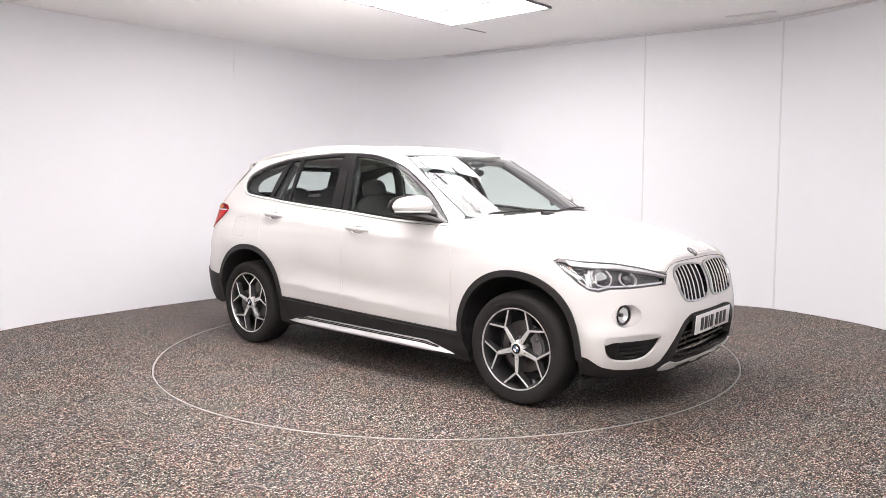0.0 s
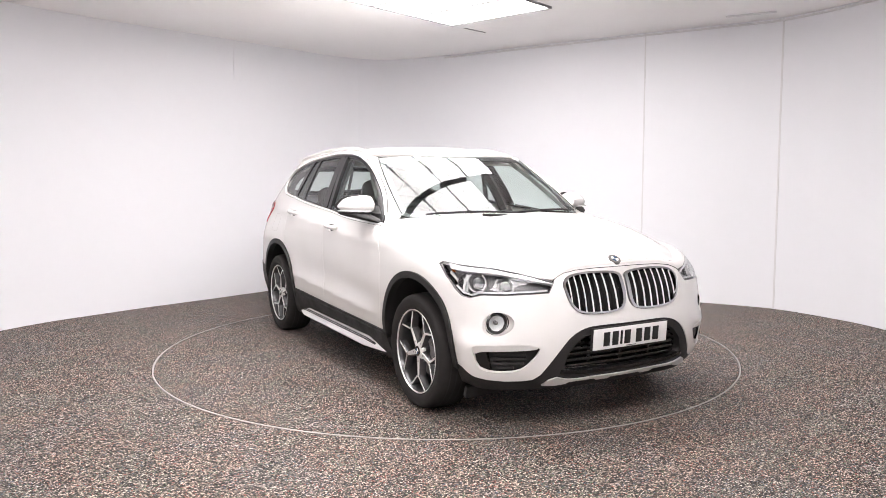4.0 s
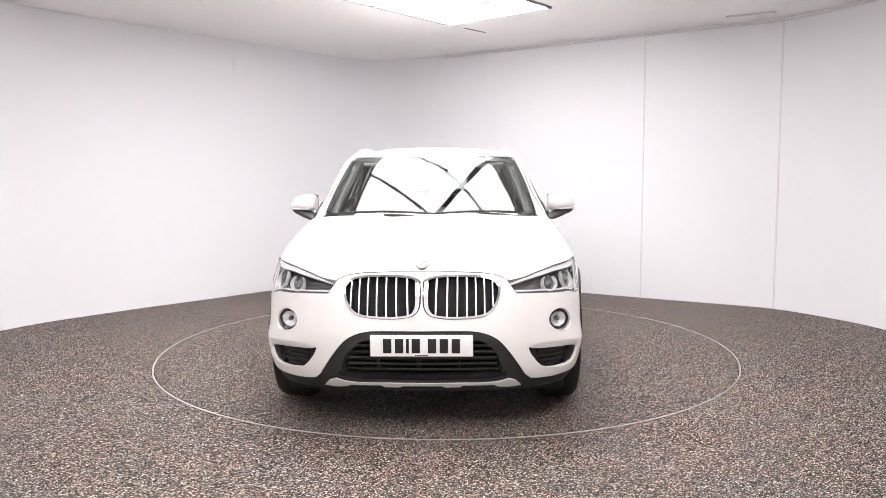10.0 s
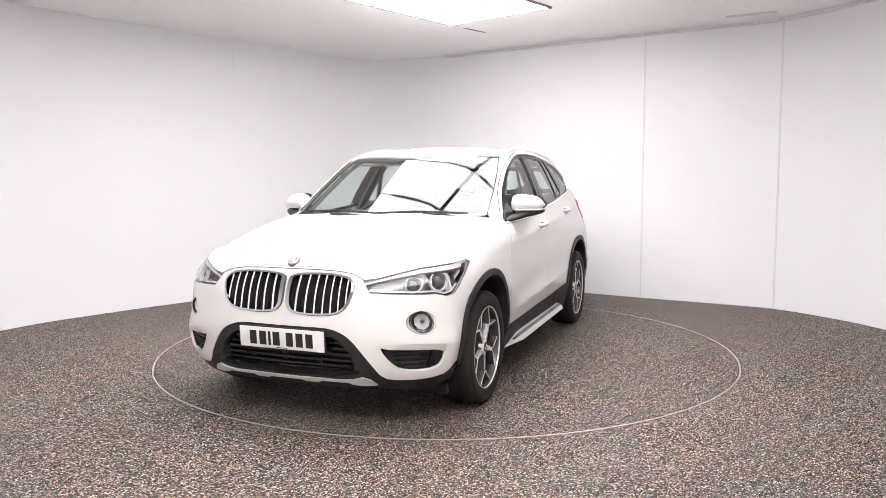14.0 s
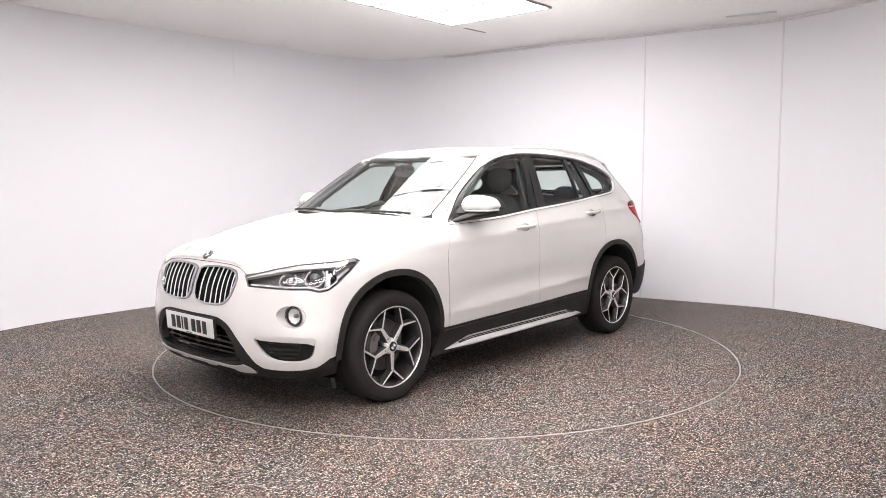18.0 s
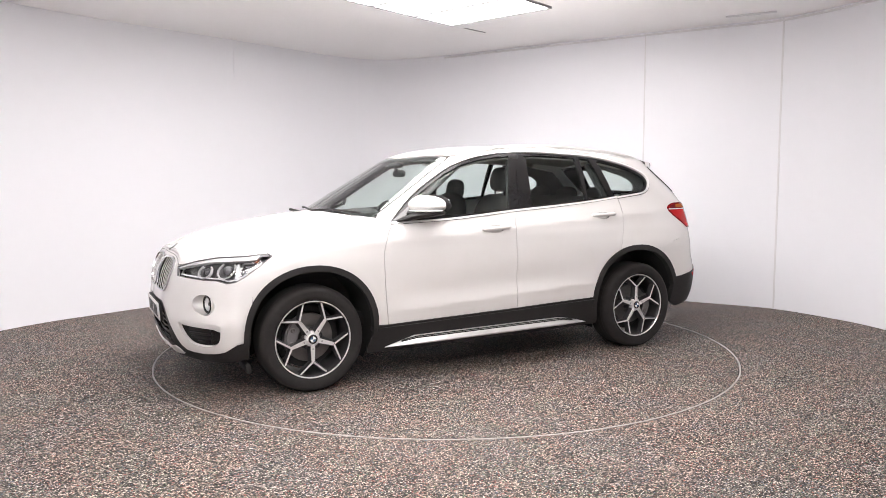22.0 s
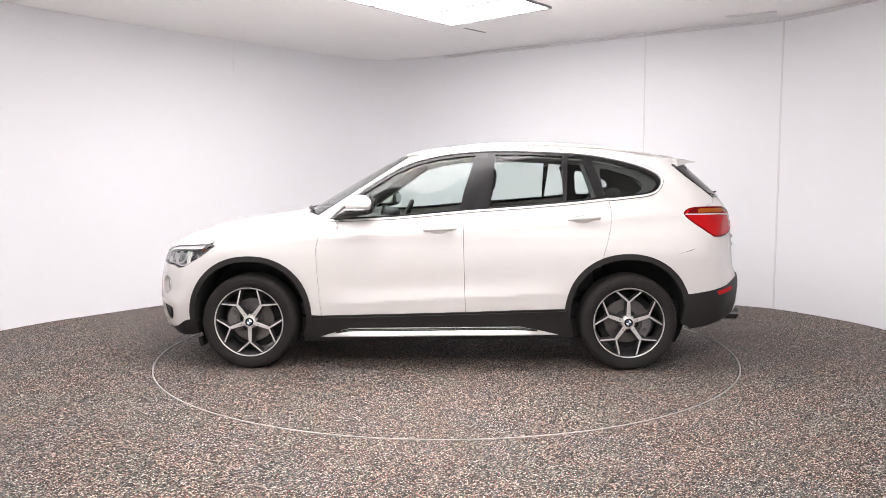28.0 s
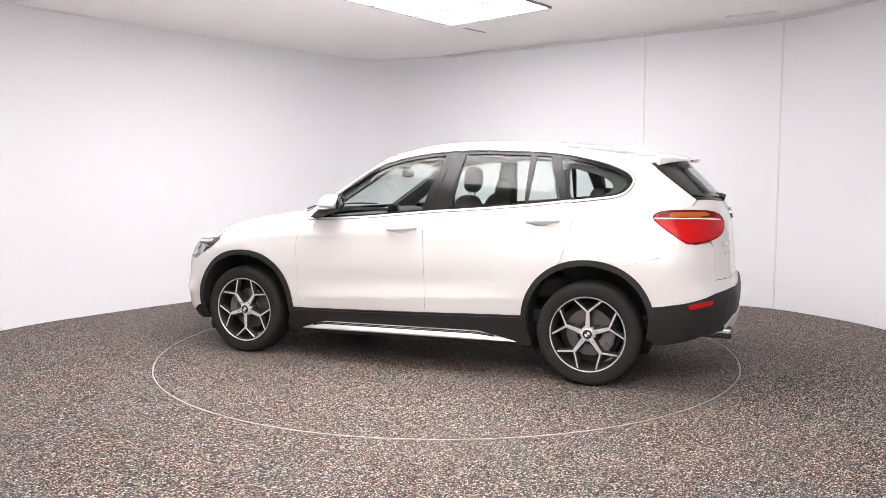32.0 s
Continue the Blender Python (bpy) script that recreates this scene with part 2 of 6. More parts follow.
TURNTABLE = turntable()


# ---------------------------------------------------------------- the car's outer surface
# Car space: x forward from the middle of the wheelbase, y to its left, z up from the ground.
def curve(tab):
    """A smooth curve through (x, value) pairs, flat-tangent-free, straight beyond its ends."""
    tab = sorted(tab)
    xs, ys = [p[0] for p in tab], [p[1] for p in tab]
    n = len(xs)
    d = [(ys[i + 1] - ys[i]) / (xs[i + 1] - xs[i]) for i in range(n - 1)]
    m = [d[0]]
    for i in range(1, n - 1):
        h0, h1 = xs[i] - xs[i - 1], xs[i + 1] - xs[i]
        m.append((d[i - 1] * h1 + d[i] * h0) / (h0 + h1))
    m.append(d[-1])

    def f(x):
        if x <= xs[0]:
            return ys[0] + m[0] * (x - xs[0])
        if x >= xs[-1]:
            return ys[-1] + m[-1] * (x - xs[-1])
        lo, hi = 0, n - 1
        while hi - lo > 1:
            mid = (lo + hi) // 2
            if xs[mid] <= x:
                lo = mid
            else:
                hi = mid
        h = xs[hi] - xs[lo]
        t = (x - xs[lo]) / h
        return ((1 + 2 * t) * ys[lo] + t * h * m[lo]) * (1 - t) ** 2 + ((3 - 2 * t) * ys[hi] + (t - 1) * h * m[hi]) * t * t
    return f


def sstep(a, b, x):
    t = min(1.0, max(0.0, (x - a) / (b - a)))
    return t * t * (3 - 2 * t)


NOSE = curve([(0.16, 2.07), (0.22, 2.14), (0.30, 2.185), (0.42, 2.205), (0.55, 2.205), (0.65, 2.19), (0.75, 2.165), (0.83, 2.125), (0.88, 2.085), (0.94, 1.99), (1.0, 1.82)])
TAIL = curve([(0.18, -2.05), (0.26, -2.14), (0.35, -2.20), (0.5, -2.235), (0.62, -2.235), (0.70, -2.205), (0.8, -2.195), (0.95, -2.185), (1.05, -2.17),
              (1.12, -2.152), (1.18, -2.117), (1.22, -2.085), (1.3, -2.013), (1.4, -1.915), (1.48, -1.84), (1.56, -1.77)])
SCREEN = curve([(0.98, 1.235), (1.05, 1.125), (1.11, 1.025), (1.25, 0.785), (1.38, 0.555), (1.5, 0.335), (1.56, 0.215), (1.62, 0.05)])
SIDE = curve([(0.16, 0.80), (0.25, 0.845), (0.35, 0.872), (0.45, 0.888), (0.60, 0.894), (0.75, 0.896), (0.88, 0.893), (0.95, 0.888), (0.995, 0.878), (1.04, 0.866),
              (1.09, 0.850), (1.14, 0.830), (1.25, 0.785), (1.35, 0.738), (1.45, 0.685), (1.52, 0.640), (1.58, 0.59)])
ROOF = curve([(0.36, 1.497), (0.2, 1.553), (0.0, 1.585), (-0.3, 1.604), (-0.6, 1.608), (-0.9, 1.60), (-1.2, 1.58), (-1.5, 1.548), (-1.75, 1.513), (-1.92, 1.478)])
HOOD = curve([(2.12, 0.84), (2.085, 0.882), (2.0, 0.926), (1.84, 0.975), (1.66, 1.017), (1.43, 1.058), (1.2, 1.092), (1.0, 1.12), (0.8, 1.15)])
HOOD_DROP = curve([(0.8, 0.065), (1.2, 0.075), (1.4, 0.092), (1.6, 0.118), (1.8, 0.16), (1.95, 0.215), (2.07, 0.28), (2.15, 0.32)])


def cap(u, n):
    return 1.0 if u >= 1 else 0.0 if u <= 0 else (1 - (1 - u) ** n) ** (1 / n)


def ridge(d, a, up, dn):
    """A body line: gentle above, steeper below."""
    e = math.sqrt(d * d + 4e-5) - 0.0063
    return a * math.exp(-e / (up if d > 0 else dn))


def girth(x, z):
    """Half width of the straight part of the side."""
    w = SIDE(z)
    up = sstep(0.78, 1.06, z)
    if x < -0.1:
        w *= 1 - (0.006 + 0.024 * up) * (-0.1 - x) ** 1.5
    if x > 0.2:
        w *= 1 - 0.012 * up * (x - 0.2)
    low = 1 - sstep(0.80, 0.98, z)
    w += 0.012 * low * (math.exp(-((x - 1.335) / 0.42) ** 2) + math.exp(-((x + 1.335) / 0.42) ** 2))
    # hollow in the lower doors and the shoulder crease above it
    w -= 0.011 * math.exp(-((z - 0.60 + 0.05 * x) / 0.10) ** 2) * math.exp(-((x - 0.0) / 0.75) ** 4)
    w += ridge(z - 0.978 + 0.062 * x, 0.010, 0.09, 0.045) * math.exp(-((x + 0.3) / 1.35) ** 6)
    w += ridge(z - 0.505 + 0.05 * x, 0.008, 0.07, 0.03) * math.exp(-((x + 0.1) / 0.85) ** 8)
    return w


F_LEN, F_POW, R_LEN, S_POW = 0.75, 2.4, 0.50, 2.5


def rear_pow(z):
    return 3.2 - 0.5 * sstep(1.1, 1.4, z)


def screen_len(z):
    return 0.56 - 0.80 * (z - 1.1)


def side_y(x, z):
    """Half width of the body at x and z: doors, wings, quarters, pillars."""
    w = girth(x, z)
    w *= cap((x - TAIL(z)) / R_LEN, rear_pow(z))
    zs = 1.04 + 0.32 * max(0.0, x - 0.68)
    k = sstep(zs - 0.015, zs + 0.025, z) if x < 1.0 else 0.0
    up = w * cap((SCREEN(z) - x) / screen_len(z), S_POW) if k > 0 else w
    if k >= 1:
        return up
    w *= cap((NOSE(z) - x) / F_LEN, F_POW)
    if x > 0.7:
        top = hood_z(x, 0.80)
        z0 = top - 0.13
        if z > z0:
            q = min(1.0, (z - z0) / 0.15)
            w -= 0.10 * (1 - math.sqrt(max(0.0, 1 - q * q)))
    return w + (up - w) * k


def front_pt(s, z):
    """Nose wrap: s 0 at the middle, 1 where the wing runs straight, further on along the wing; negative s mirrors."""
    sg = -1 if s < 0 else 1
    s = abs(s)
    if s <= 1:
        a = s * math.pi / 2
        x = NOSE(z) - F_LEN * (1 - max(0.0, math.cos(a)) ** (2 / F_POW))
        return Vector((x, sg * girth(x, z) * math.sin(a) ** (2 / F_POW), z))
    x = NOSE(z) - F_LEN - (s - 1)
    return Vector((x, sg * girth(x, z), z))


def front_s(x=None, y=None, z=0.6):
    """The wrap parameter of a point given by x or by y."""
    lo, hi = 0.0, 1.9
    for _ in range(36):
        mid = (lo + hi) / 2
        p = front_pt(mid, z)
        if (x is not None and p.x > x) or (y is not None and p.y < abs(y)):
            lo = mid
        else:
            hi = mid
    return -lo if (y is not None and y < 0) else lo


def rear_pt(s, z):
    sg = -1 if s < 0 else 1
    s = abs(s)
    n = rear_pow(z)
    if s <= 1:
        a = s * math.pi / 2
        x = TAIL(z) + R_LEN * (1 - max(0.0, math.cos(a)) ** (2 / n))
        return Vector((x, sg * girth(x, z) * math.sin(a) ** (2 / n), z))
    x = TAIL(z) + R_LEN + (s - 1)
    return Vector((x, sg * girth(x, z), z))


def rear_s(x=None, y=None, z=0.8):
    lo, hi = 0.0, 1.9
    for _ in range(36):
        mid = (lo + hi) / 2
        p = rear_pt(mid, z)
        if (x is not None and p.x < x) or (y is not None and p.y < abs(y)):
            lo = mid
        else:
            hi = mid
    return -lo if (y is not None and y < 0) else lo


def screen_pt(y, z):
    w = girth(0.5, z)
    f = 0.862 + 0.19 * (z - 1.115)
    k = screen_len(z) * (1 - (1 - min(0.99, f) ** S_POW) ** (1 / S_POW))
    return Vector((SCREEN(z) - k * (abs(y) / w / f) ** 2.3, y, z))


def hood_z(x, y):
    return HOOD(x) - HOOD_DROP(x) * (abs(y) / 0.8) ** 2.2


def roof_z(x, y):
    return ROOF(x) - 0.05 * (abs(y) / 0.6) ** 2.5


def roof_edge(x):
    """Where the roof skin meets the side: (half width, height)."""
    lo, hi = 0.3, 0.8
    for _ in range(30):
        y = (lo + hi) / 2
        if side_y(x, roof_z(x, y)) > y:
            lo = y
        else:
            hi = y
    return lo, roof_z(x, lo)


# ---------------------------------------------------------------- car materials
def paint_mat():
    m, nt, b = mat_base("white_car_paint")
    b.inputs["Base Color"].default_value = (0.80, 0.785, 0.765, 1)
    b.inputs["Roughness"].default_value = 0.42
    b.inputs["Coat Weight"].default_value = 0.9
    b.inputs["Coat Roughness"].default_value = 0.05
    tc = nt.nodes.new("ShaderNodeTexCoord")
    fine = node(nt, "ShaderNodeTexNoise", Scale=900.0, Detail=2.0)
    broad = node(nt, "ShaderNodeTexNoise", Scale=3.0, Detail=4.0)
    nt.links.new(tc.outputs["Object"], fine.inputs["Vector"])
    nt.links.new(tc.outputs["Object"], broad.inputs["Vector"])
    r = ramp(nt, [(0.3, (0.708, 0.688, 0.667)), (0.7, (0.738, 0.719, 0.701))])
    nt.links.new(broad.outputs["Fac"], r.inputs[0])
    nt.links.new(r.outputs[0], b.inputs["Base Color"])
    bp = node(nt, "ShaderNodeBump", Strength=0.02, Distance=0.0005)
    nt.links.new(fine.outputs["Fac"], bp.inputs["Height"])
    nt.links.new(bp.outputs[0], b.inputs["Normal"])
    return m


def glass_mat(name, tint, f0=0.085):
    """Sheet glass: tinted see-through, its gloss rising towards grazing view."""
    m = bpy.data.materials.new(name)
    m.use_nodes = True
    nt = m.node_tree
    nt.nodes.clear()
    out = nt.nodes.new("ShaderNodeOutputMaterial")
    mix = nt.nodes.new("ShaderNodeMixShader")
    tr = nt.nodes.new("ShaderNodeBsdfTransparent")
    gl = nt.nodes.new("ShaderNodeBsdfGlossy")
    lw = node(nt, "ShaderNodeLayerWeight", Blend=0.5)
    pw = nt.nodes.new("ShaderNodeMath")
    pw.operation = "POWER"
    pw.inputs[1].default_value = 5.0
    mr = nt.nodes.new("ShaderNodeMapRange")
    mr.inputs[3].default_value, mr.inputs[4].default_value = f0, 1.0
    tr.inputs[0].default_value = (*tint, 1)
    gl.inputs["Roughness"].default_value = 0.012
    nt.links.new(lw.outputs["Facing"], pw.inputs[0])
    nt.links.new(pw.outputs[0], mr.inputs[0])
    nt.links.new(mr.outputs[0], mix.inputs[0])
    nt.links.new(tr.outputs[0], mix.inputs[1])
    nt.links.new(gl.outputs[0], mix.inputs[2])
    nt.links.new(mix.outputs[0], out.inputs[0])
    return m


def lens_mat(name, col, rough=0.08, trans=0.55):
    m, nt, b = mat_base(name)
    b.inputs["Base Color"].default_value = (*col, 1)
    b.inputs["Roughness"].default_value = rough
    b.inputs["Transmission Weight"].default_value = trans
    b.inputs["Specular IOR Level"].default_value = 0.12
    tc = nt.nodes.new("ShaderNodeTexCoord")
    w = node(nt, "ShaderNodeTexWave", Scale=60.0, Distortion=0.5)
    nt.links.new(tc.outputs["Object"], w.inputs["Vector"])
    bp = node(nt, "ShaderNodeBump", Strength=0.15, Distance=0.001)
    nt.links.new(w.outputs["Fac"], bp.inputs["Height"])
    nt.links.new(bp.outputs[0], b.inputs["Normal"])
    return m


P_WHITE = paint_mat()
P_PLASTIC = simple_mat("black_grained_plastic", (0.023, 0.0215, 0.0215), 0.54, grain=0.15, grain_scale=220.0, bump=0.25, rough_var=0.08, spec=0.28)
P_GLOSS = simple_mat("gloss_black_trim", (0.012, 0.012, 0.013), 0.12, coat=0.5, rough_var=0.03, grain=0.1)
P_PILLAR = simple_mat("satin_black_pillar", (0.012, 0.0115, 0.012), 0.24, rough_var=0.05, grain=0.1, spec=0.35)
P_DARK = simple_mat("matt_black_cavity", (0.016, 0.015, 0.015), 0.8, grain=0.2, grain_scale=30.0)
P_MIRROR = simple_mat("mirror_glass", (0.22, 0.23, 0.24), 0.04, 1.0, rough_var=0.02)
P_CHROME = simple_mat("bright_chrome", (0.52, 0.52, 0.53), 0.12, 1.0, rough_var=0.04)
P_SATIN = simple_mat("satin_aluminium", (0.74, 0.73, 0.72), 0.36, 0.6, grain=0.04, grain_scale=90.0, rough_var=0.06)
P_MACHINED = simple_mat("machined_alloy", (0.72, 0.71, 0.70), 0.32, 0.55, grain=0.05, grain_scale=150.0, rough_var=0.05)
P_ALLOYGREY = simple_mat("dark_grey_alloy_paint", (0.06, 0.058, 0.060), 0.32, 0.5, grain=0.08, coat=0.6)
P_RUBBER = simple_mat("tyre_rubber", (0.021, 0.019, 0.0185), 0.75, grain=0.25, grain_scale=35.0, bump=0.2, rough_var=0.08, spec=0.25)
P_STEEL = simple_mat("brake_steel", (0.16, 0.15, 0.145), 0.42, 0.8, grain=0.15, grain_scale=70.0)
P_CALIPER = simple_mat("grey_caliper_casting", (0.17, 0.16, 0.16), 0.55, 0.4, grain=0.15)
P_CLOTH = simple_mat("dark_seat_cloth", (0.062, 0.058, 0.058), 0.85, grain=0.25, grain_scale=260.0, bump=0.3)
P_DASH = simple_mat("dark_soft_dashboard", (0.055, 0.054, 0.055), 0.65, grain=0.15, grain_scale=200.0, bump=0.2)
P_LINER = simple_mat("pale_headliner_cloth", (0.40, 0.38, 0.36), 0.9, grain=0.06, grain_scale=120.0)
P_PILLARGREY = simple_mat("grey_pillar_lining", (0.085, 0.082, 0.08), 0.8, grain=0.08, grain_scale=120.0)
P_PLATE = simple_mat("white_number_plate", (0.82, 0.81, 0.80), 0.35, coat=0.3, grain=0.01)
P_INK = simple_mat("black_plate_bars", (0.012, 0.012, 0.012), 0.4, grain=0.05)
P_GLASS = glass_mat("windscreen_glass", (0.88, 0.945, 0.92))
P_SIDEGLASS = glass_mat("door_glass", (0.86, 0.935, 0.91), 0.032)
P_TINT = glass_mat("rear_tinted_glass", (0.80, 0.86, 0.84), 0.036)
P_LAMPGLASS = glass_mat("clear_lamp_lens", (0.95, 0.96, 0.97), 0.05)
P_RED = lens_mat("red_tail_lens", (0.52, 0.010, 0.012), 0.06, 0.0)
P_DEEPRED = lens_mat("deep_red_lens", (0.16, 0.005, 0.006), 0.12, 0.0)
P_SLAT = simple_mat("pale_satin_slat", (0.86, 0.85, 0.84), 0.30, 0.25, grain=0.03)
P_AMBER = lens_mat("amber_lens", (0.42, 0.10, 0.015), 0.12, 0.0)
P_LAMPDARK = simple_mat("smoked_lamp_housing", (0.16, 0.155, 0.155), 0.32, 0.35, grain=0.1)
P_LAMPGREY = simple_mat("grey_lamp_bowl", (0.19, 0.185, 0.185), 0.3, 0.3, grain=0.08)
P_RINGLIGHT = simple_mat("milky_light_guide", (0.58, 0.57, 0.57), 0.3, 0.0, grain=0.04)
P_PROJECTOR = simple_mat("dark_projector_glass", (0.11, 0.11, 0.115), 0.08, coat=0.6, rough_var=0.02)
P_REFLECT = simple_mat("bright_lamp_reflector", (0.86, 0.86, 0.86), 0.25, 0.3, grain=0.05, grain_scale=40.0)
P_BLUE = simple_mat("blue_enamel", (0.06, 0.10, 0.17), 0.25, coat=0.5, grain=0.05)
P_WHITE_ENAMEL = simple_mat("white_enamel", (0.78, 0.78, 0.78), 0.25, coat=0.5, grain=0.02)


# ---------------------------------------------------------------- skin panels
def densify(poly, step):
    out = []
    n = len(poly)
    for i in range(n):
        a, b = poly[i], poly[(i + 1) % n]
        k = max(1, int(math.hypot(b[0] - a[0], b[1] - a[1]) / step))
        for j in range(k):
            t = j / k
            out.append((a[0] + (b[0] - a[0]) * t, a[1] + (b[1] - a[1]) * t))
    return out


def in_poly(p, poly):
    x, y = p
    c = False
    j = len(poly) - 1
    for i in range(len(poly)):
        xi, yi = poly[i]
        xj, yj = poly[j]
        if (yi > y) != (yj > y) and x < (xj - xi) * (y - yi) / (yj - yi) + xi:
            c = not c
        j = i
    return c


def fill(outline, holes, step):
    """Triangles of a flat region with holes, on an even grid inside."""
    from mathutils.geometry import delaunay_2d_cdt
    loops = [densify(outline, step)] + [densify(h, step) for h in holes]
    pts, edges = [], []
    for lp in loops:
        k = len(pts)
        pts += lp
        edges += [(k + i, k + (i + 1) % len(lp)) for i in range(len(lp))]
    allb = np.array(pts)
    us, vs = [p[0] for p in loops[0]], [p[1] for p in loops[0]]
    nu, nv = int((max(us) - min(us)) / step) + 1, int((max(vs) - min(vs)) / step) + 1
    for i in range(nu + 1):
        for j in range(nv + 1):
            p = (min(us) + (i + 0.5 * (j % 2)) * step, min(vs) + j * step)
            if in_poly(p, loops[0]) and not any(in_poly(p, h) for h in loops[1:]):
                if ((allb[:, 0] - p[0]) ** 2 + (allb[:, 1] - p[1]) ** 2).min() > (0.55 * step) ** 2:
                    pts.append(p)
    res = delaunay_2d_cdt([Vector(p) for p in pts], edges, [], 1, 1e-6)
    vv, ff = [tuple(v) for v in res[0]], []
    for f in res[2]:
        c = (sum(vv[i][0] for i in f) / len(f), sum(vv[i][1] for i in f) / len(f))
        if in_poly(c, loops[0]) and not any(in_poly(c, h) for h in loops[1:]):
            ff.append(tuple(f))
    return vv, ff


def panel(name, outline, fn, mat, parent, holes=(), step=0.03, rim=0.014, offset=0.0, mirror=False, label="", ref=None, back=False):
    """A skin of sheet material on the surface fn(u, v), with turned-in edges. mirror: the same on the car's other side."""
    vv, ff = fill(outline, list(holes), step)
    pos, nor = [], []
    e = 1e-3
    for u, v in vv:
        p = fn(u, v)
        du = fn(u + e, v) - fn(u - e, v)
        dv = fn(u, v + e) - fn(u, v - e)
        n = du.cross(dv)
        n = n.normalized() if n.length > 1e-12 else Vector((0, 0, 1))
        pos.append(p)
        nor.append(n)
    # outward: away from the car's core
    s = 0.0
    for p, n in zip(pos, nor):
        core = ref if ref is not None else Vector((max(-1.2, min(1.2, p.x)), 0, 0.75))
        s += n.dot(p - core)
    if s < 0:
        nor = [-n for n in nor]
    pos = [p + n * offset for p, n in zip(pos, nor)]
    faces = []
    for f in ff:
        a, b, c = (pos[i] for i in f[:3])
        if (b - a).cross(c - a).dot(nor[f[0]]) < 0:
            f = f[::-1]
        faces.append(f)
    count = {}
    for f in faces:
        for i in range(len(f)):
            a, b = f[i], f[(i + 1) % len(f)]
            count.setdefault((min(a, b), max(a, b)), []).append((a, b))
    verts, norms = list(pos), list(nor)
    if rim:
        ring = {}
        for k, dirs in count.items():
            if len(dirs) == 1:
                for i in dirs[0]:
                    if i not in ring:
                        ring[i] = (len(verts), len(verts) + 1)
                        verts += [pos[i], pos[i] - nor[i] * rim]
                        norms += [Vector((0, 0, 0)), Vector((0, 0, 0))]
        for k, dirs in count.items():
            if len(dirs) == 1:
                a, b = dirs[0]
                faces.append((ring[b][0], ring[a][0], ring[a][1], ring[b][1]))
    if back:
        k = len(verts)
        verts += [p - n * rim for p, n in zip(pos, nor)]
        norms += [-n for n in nor]
        faces += [tuple(k + i for i in f[::-1]) for f in faces[:len(ff)]]
    if mirror:
        verts = [Vector((p.x, -p.y, p.z)) for p in verts]
        norms = [Vector((p.x, -p.y, p.z)) for p in norms]
        faces = [f[::-1] for f in faces]
    me = bpy.data.meshes.new(name)
    me.from_pydata([tuple(p) for p in verts], [], faces)
    me.materials.append(mat)
    for p in me.polygons:
        p.use_smooth = True
    me.normals_split_custom_set_from_vertices([tuple(n) for n in norms])
    ob = new(name, me)
    ob.parent = parent
    if label:
        tagged(ob, label)
    return ob


def both(name, outline, fn, mat, parent, **kw):
    return [panel(name, outline, fn, mat, parent, mirror=mi, **kw) for mi in (False, True)]


def side_fn(u, v):
    return Vector((u, side_y(u, v), v))


S_SCALE = 1.15


def front_fn(u, v):
    return front_pt(u / S_SCALE, v)


def rear_fn(u, v):
    return rear_pt(u / S_SCALE, v)


def fs(pts):
    """Nose outline points: (x, z, 'x') or (y, z)."""
    return [(S_SCALE * (front_s(x=p[0], z=p[1]) if len(p) == 3 else front_s(y=p[0], z=p[1])), p[1]) for p in pts]


def rs(pts):
    return [(S_SCALE * (rear_s(x=p[0], z=p[1]) if len(p) == 3 else rear_s(y=p[0], z=p[1])), p[1]) for p in pts]


def flip(pts):
    return [(-u, v) for u, v in pts][::-1]


def shrink(poly, d):
    """The outline moved inwards by d."""
    n = len(poly)
    area = sum(poly[i][0] * poly[(i + 1) % n][1] - poly[(i + 1) % n][0] * poly[i][1] for i in range(n))
    sg = 1 if area > 0 else -1
    out = []
    for i in range(n):
        a, b, c = poly[i - 1], poly[i], poly[(i + 1) % n]
        d1 = Vector((b[0] - a[0], b[1] - a[1])).normalized()
        d2 = Vector((c[0] - b[0], c[1] - b[1])).normalized()
        nn = Vector((-(d1.y + d2.y), d1.x + d2.x))
        if nn.length < 1e-6:
            nn = Vector((-d1.y, d1.x))
        nn.normalize()
        k = d / max(0.5, nn.dot(Vector((-d1.y, d1.x))))
        out.append((b[0] + sg * nn.x * k, b[1] + sg * nn.y * k))
    return out


def border(name, outline, width, fn, mat, parent, offset=0.003, rim=0.01, mirror=False, step=0.02, label=""):
    """A frame of even width along an outline."""
    return panel(name, outline, fn, mat, parent, holes=[shrink(outline, width)], step=step, rim=rim, offset=offset, mirror=mirror, label=label)


def strip(name, line, width, fn, mat, parent, offset=0.004, rim=0.008, mirror=False, step=0.02, label=""):
    """A band of even width, centred on a line of the surface."""
    a, b = [], []
    for i, p in enumerate(line):
        q0, q1 = line[max(i - 1, 0)], line[min(i + 1, len(line) - 1)]
        d = Vector((q1[0] - q0[0], q1[1] - q0[1])).normalized() * (width / 2)
        a.append((p[0] - d.y, p[1] + d.x))
        b.append((p[0] + d.y, p[1] - d.x))
    return panel(name, a + b[::-1], fn, mat, parent, step=step, rim=rim, offset=offset, mirror=mirror, label=label)


# ---------------------------------------------------------------- the car
CAR = empty("car")
tagged(CAR, "white compact sport utility car with black cladding", "car")

ARCH_F, ARCH_R = (1.325, 0.372), (-1.325, 0.385)


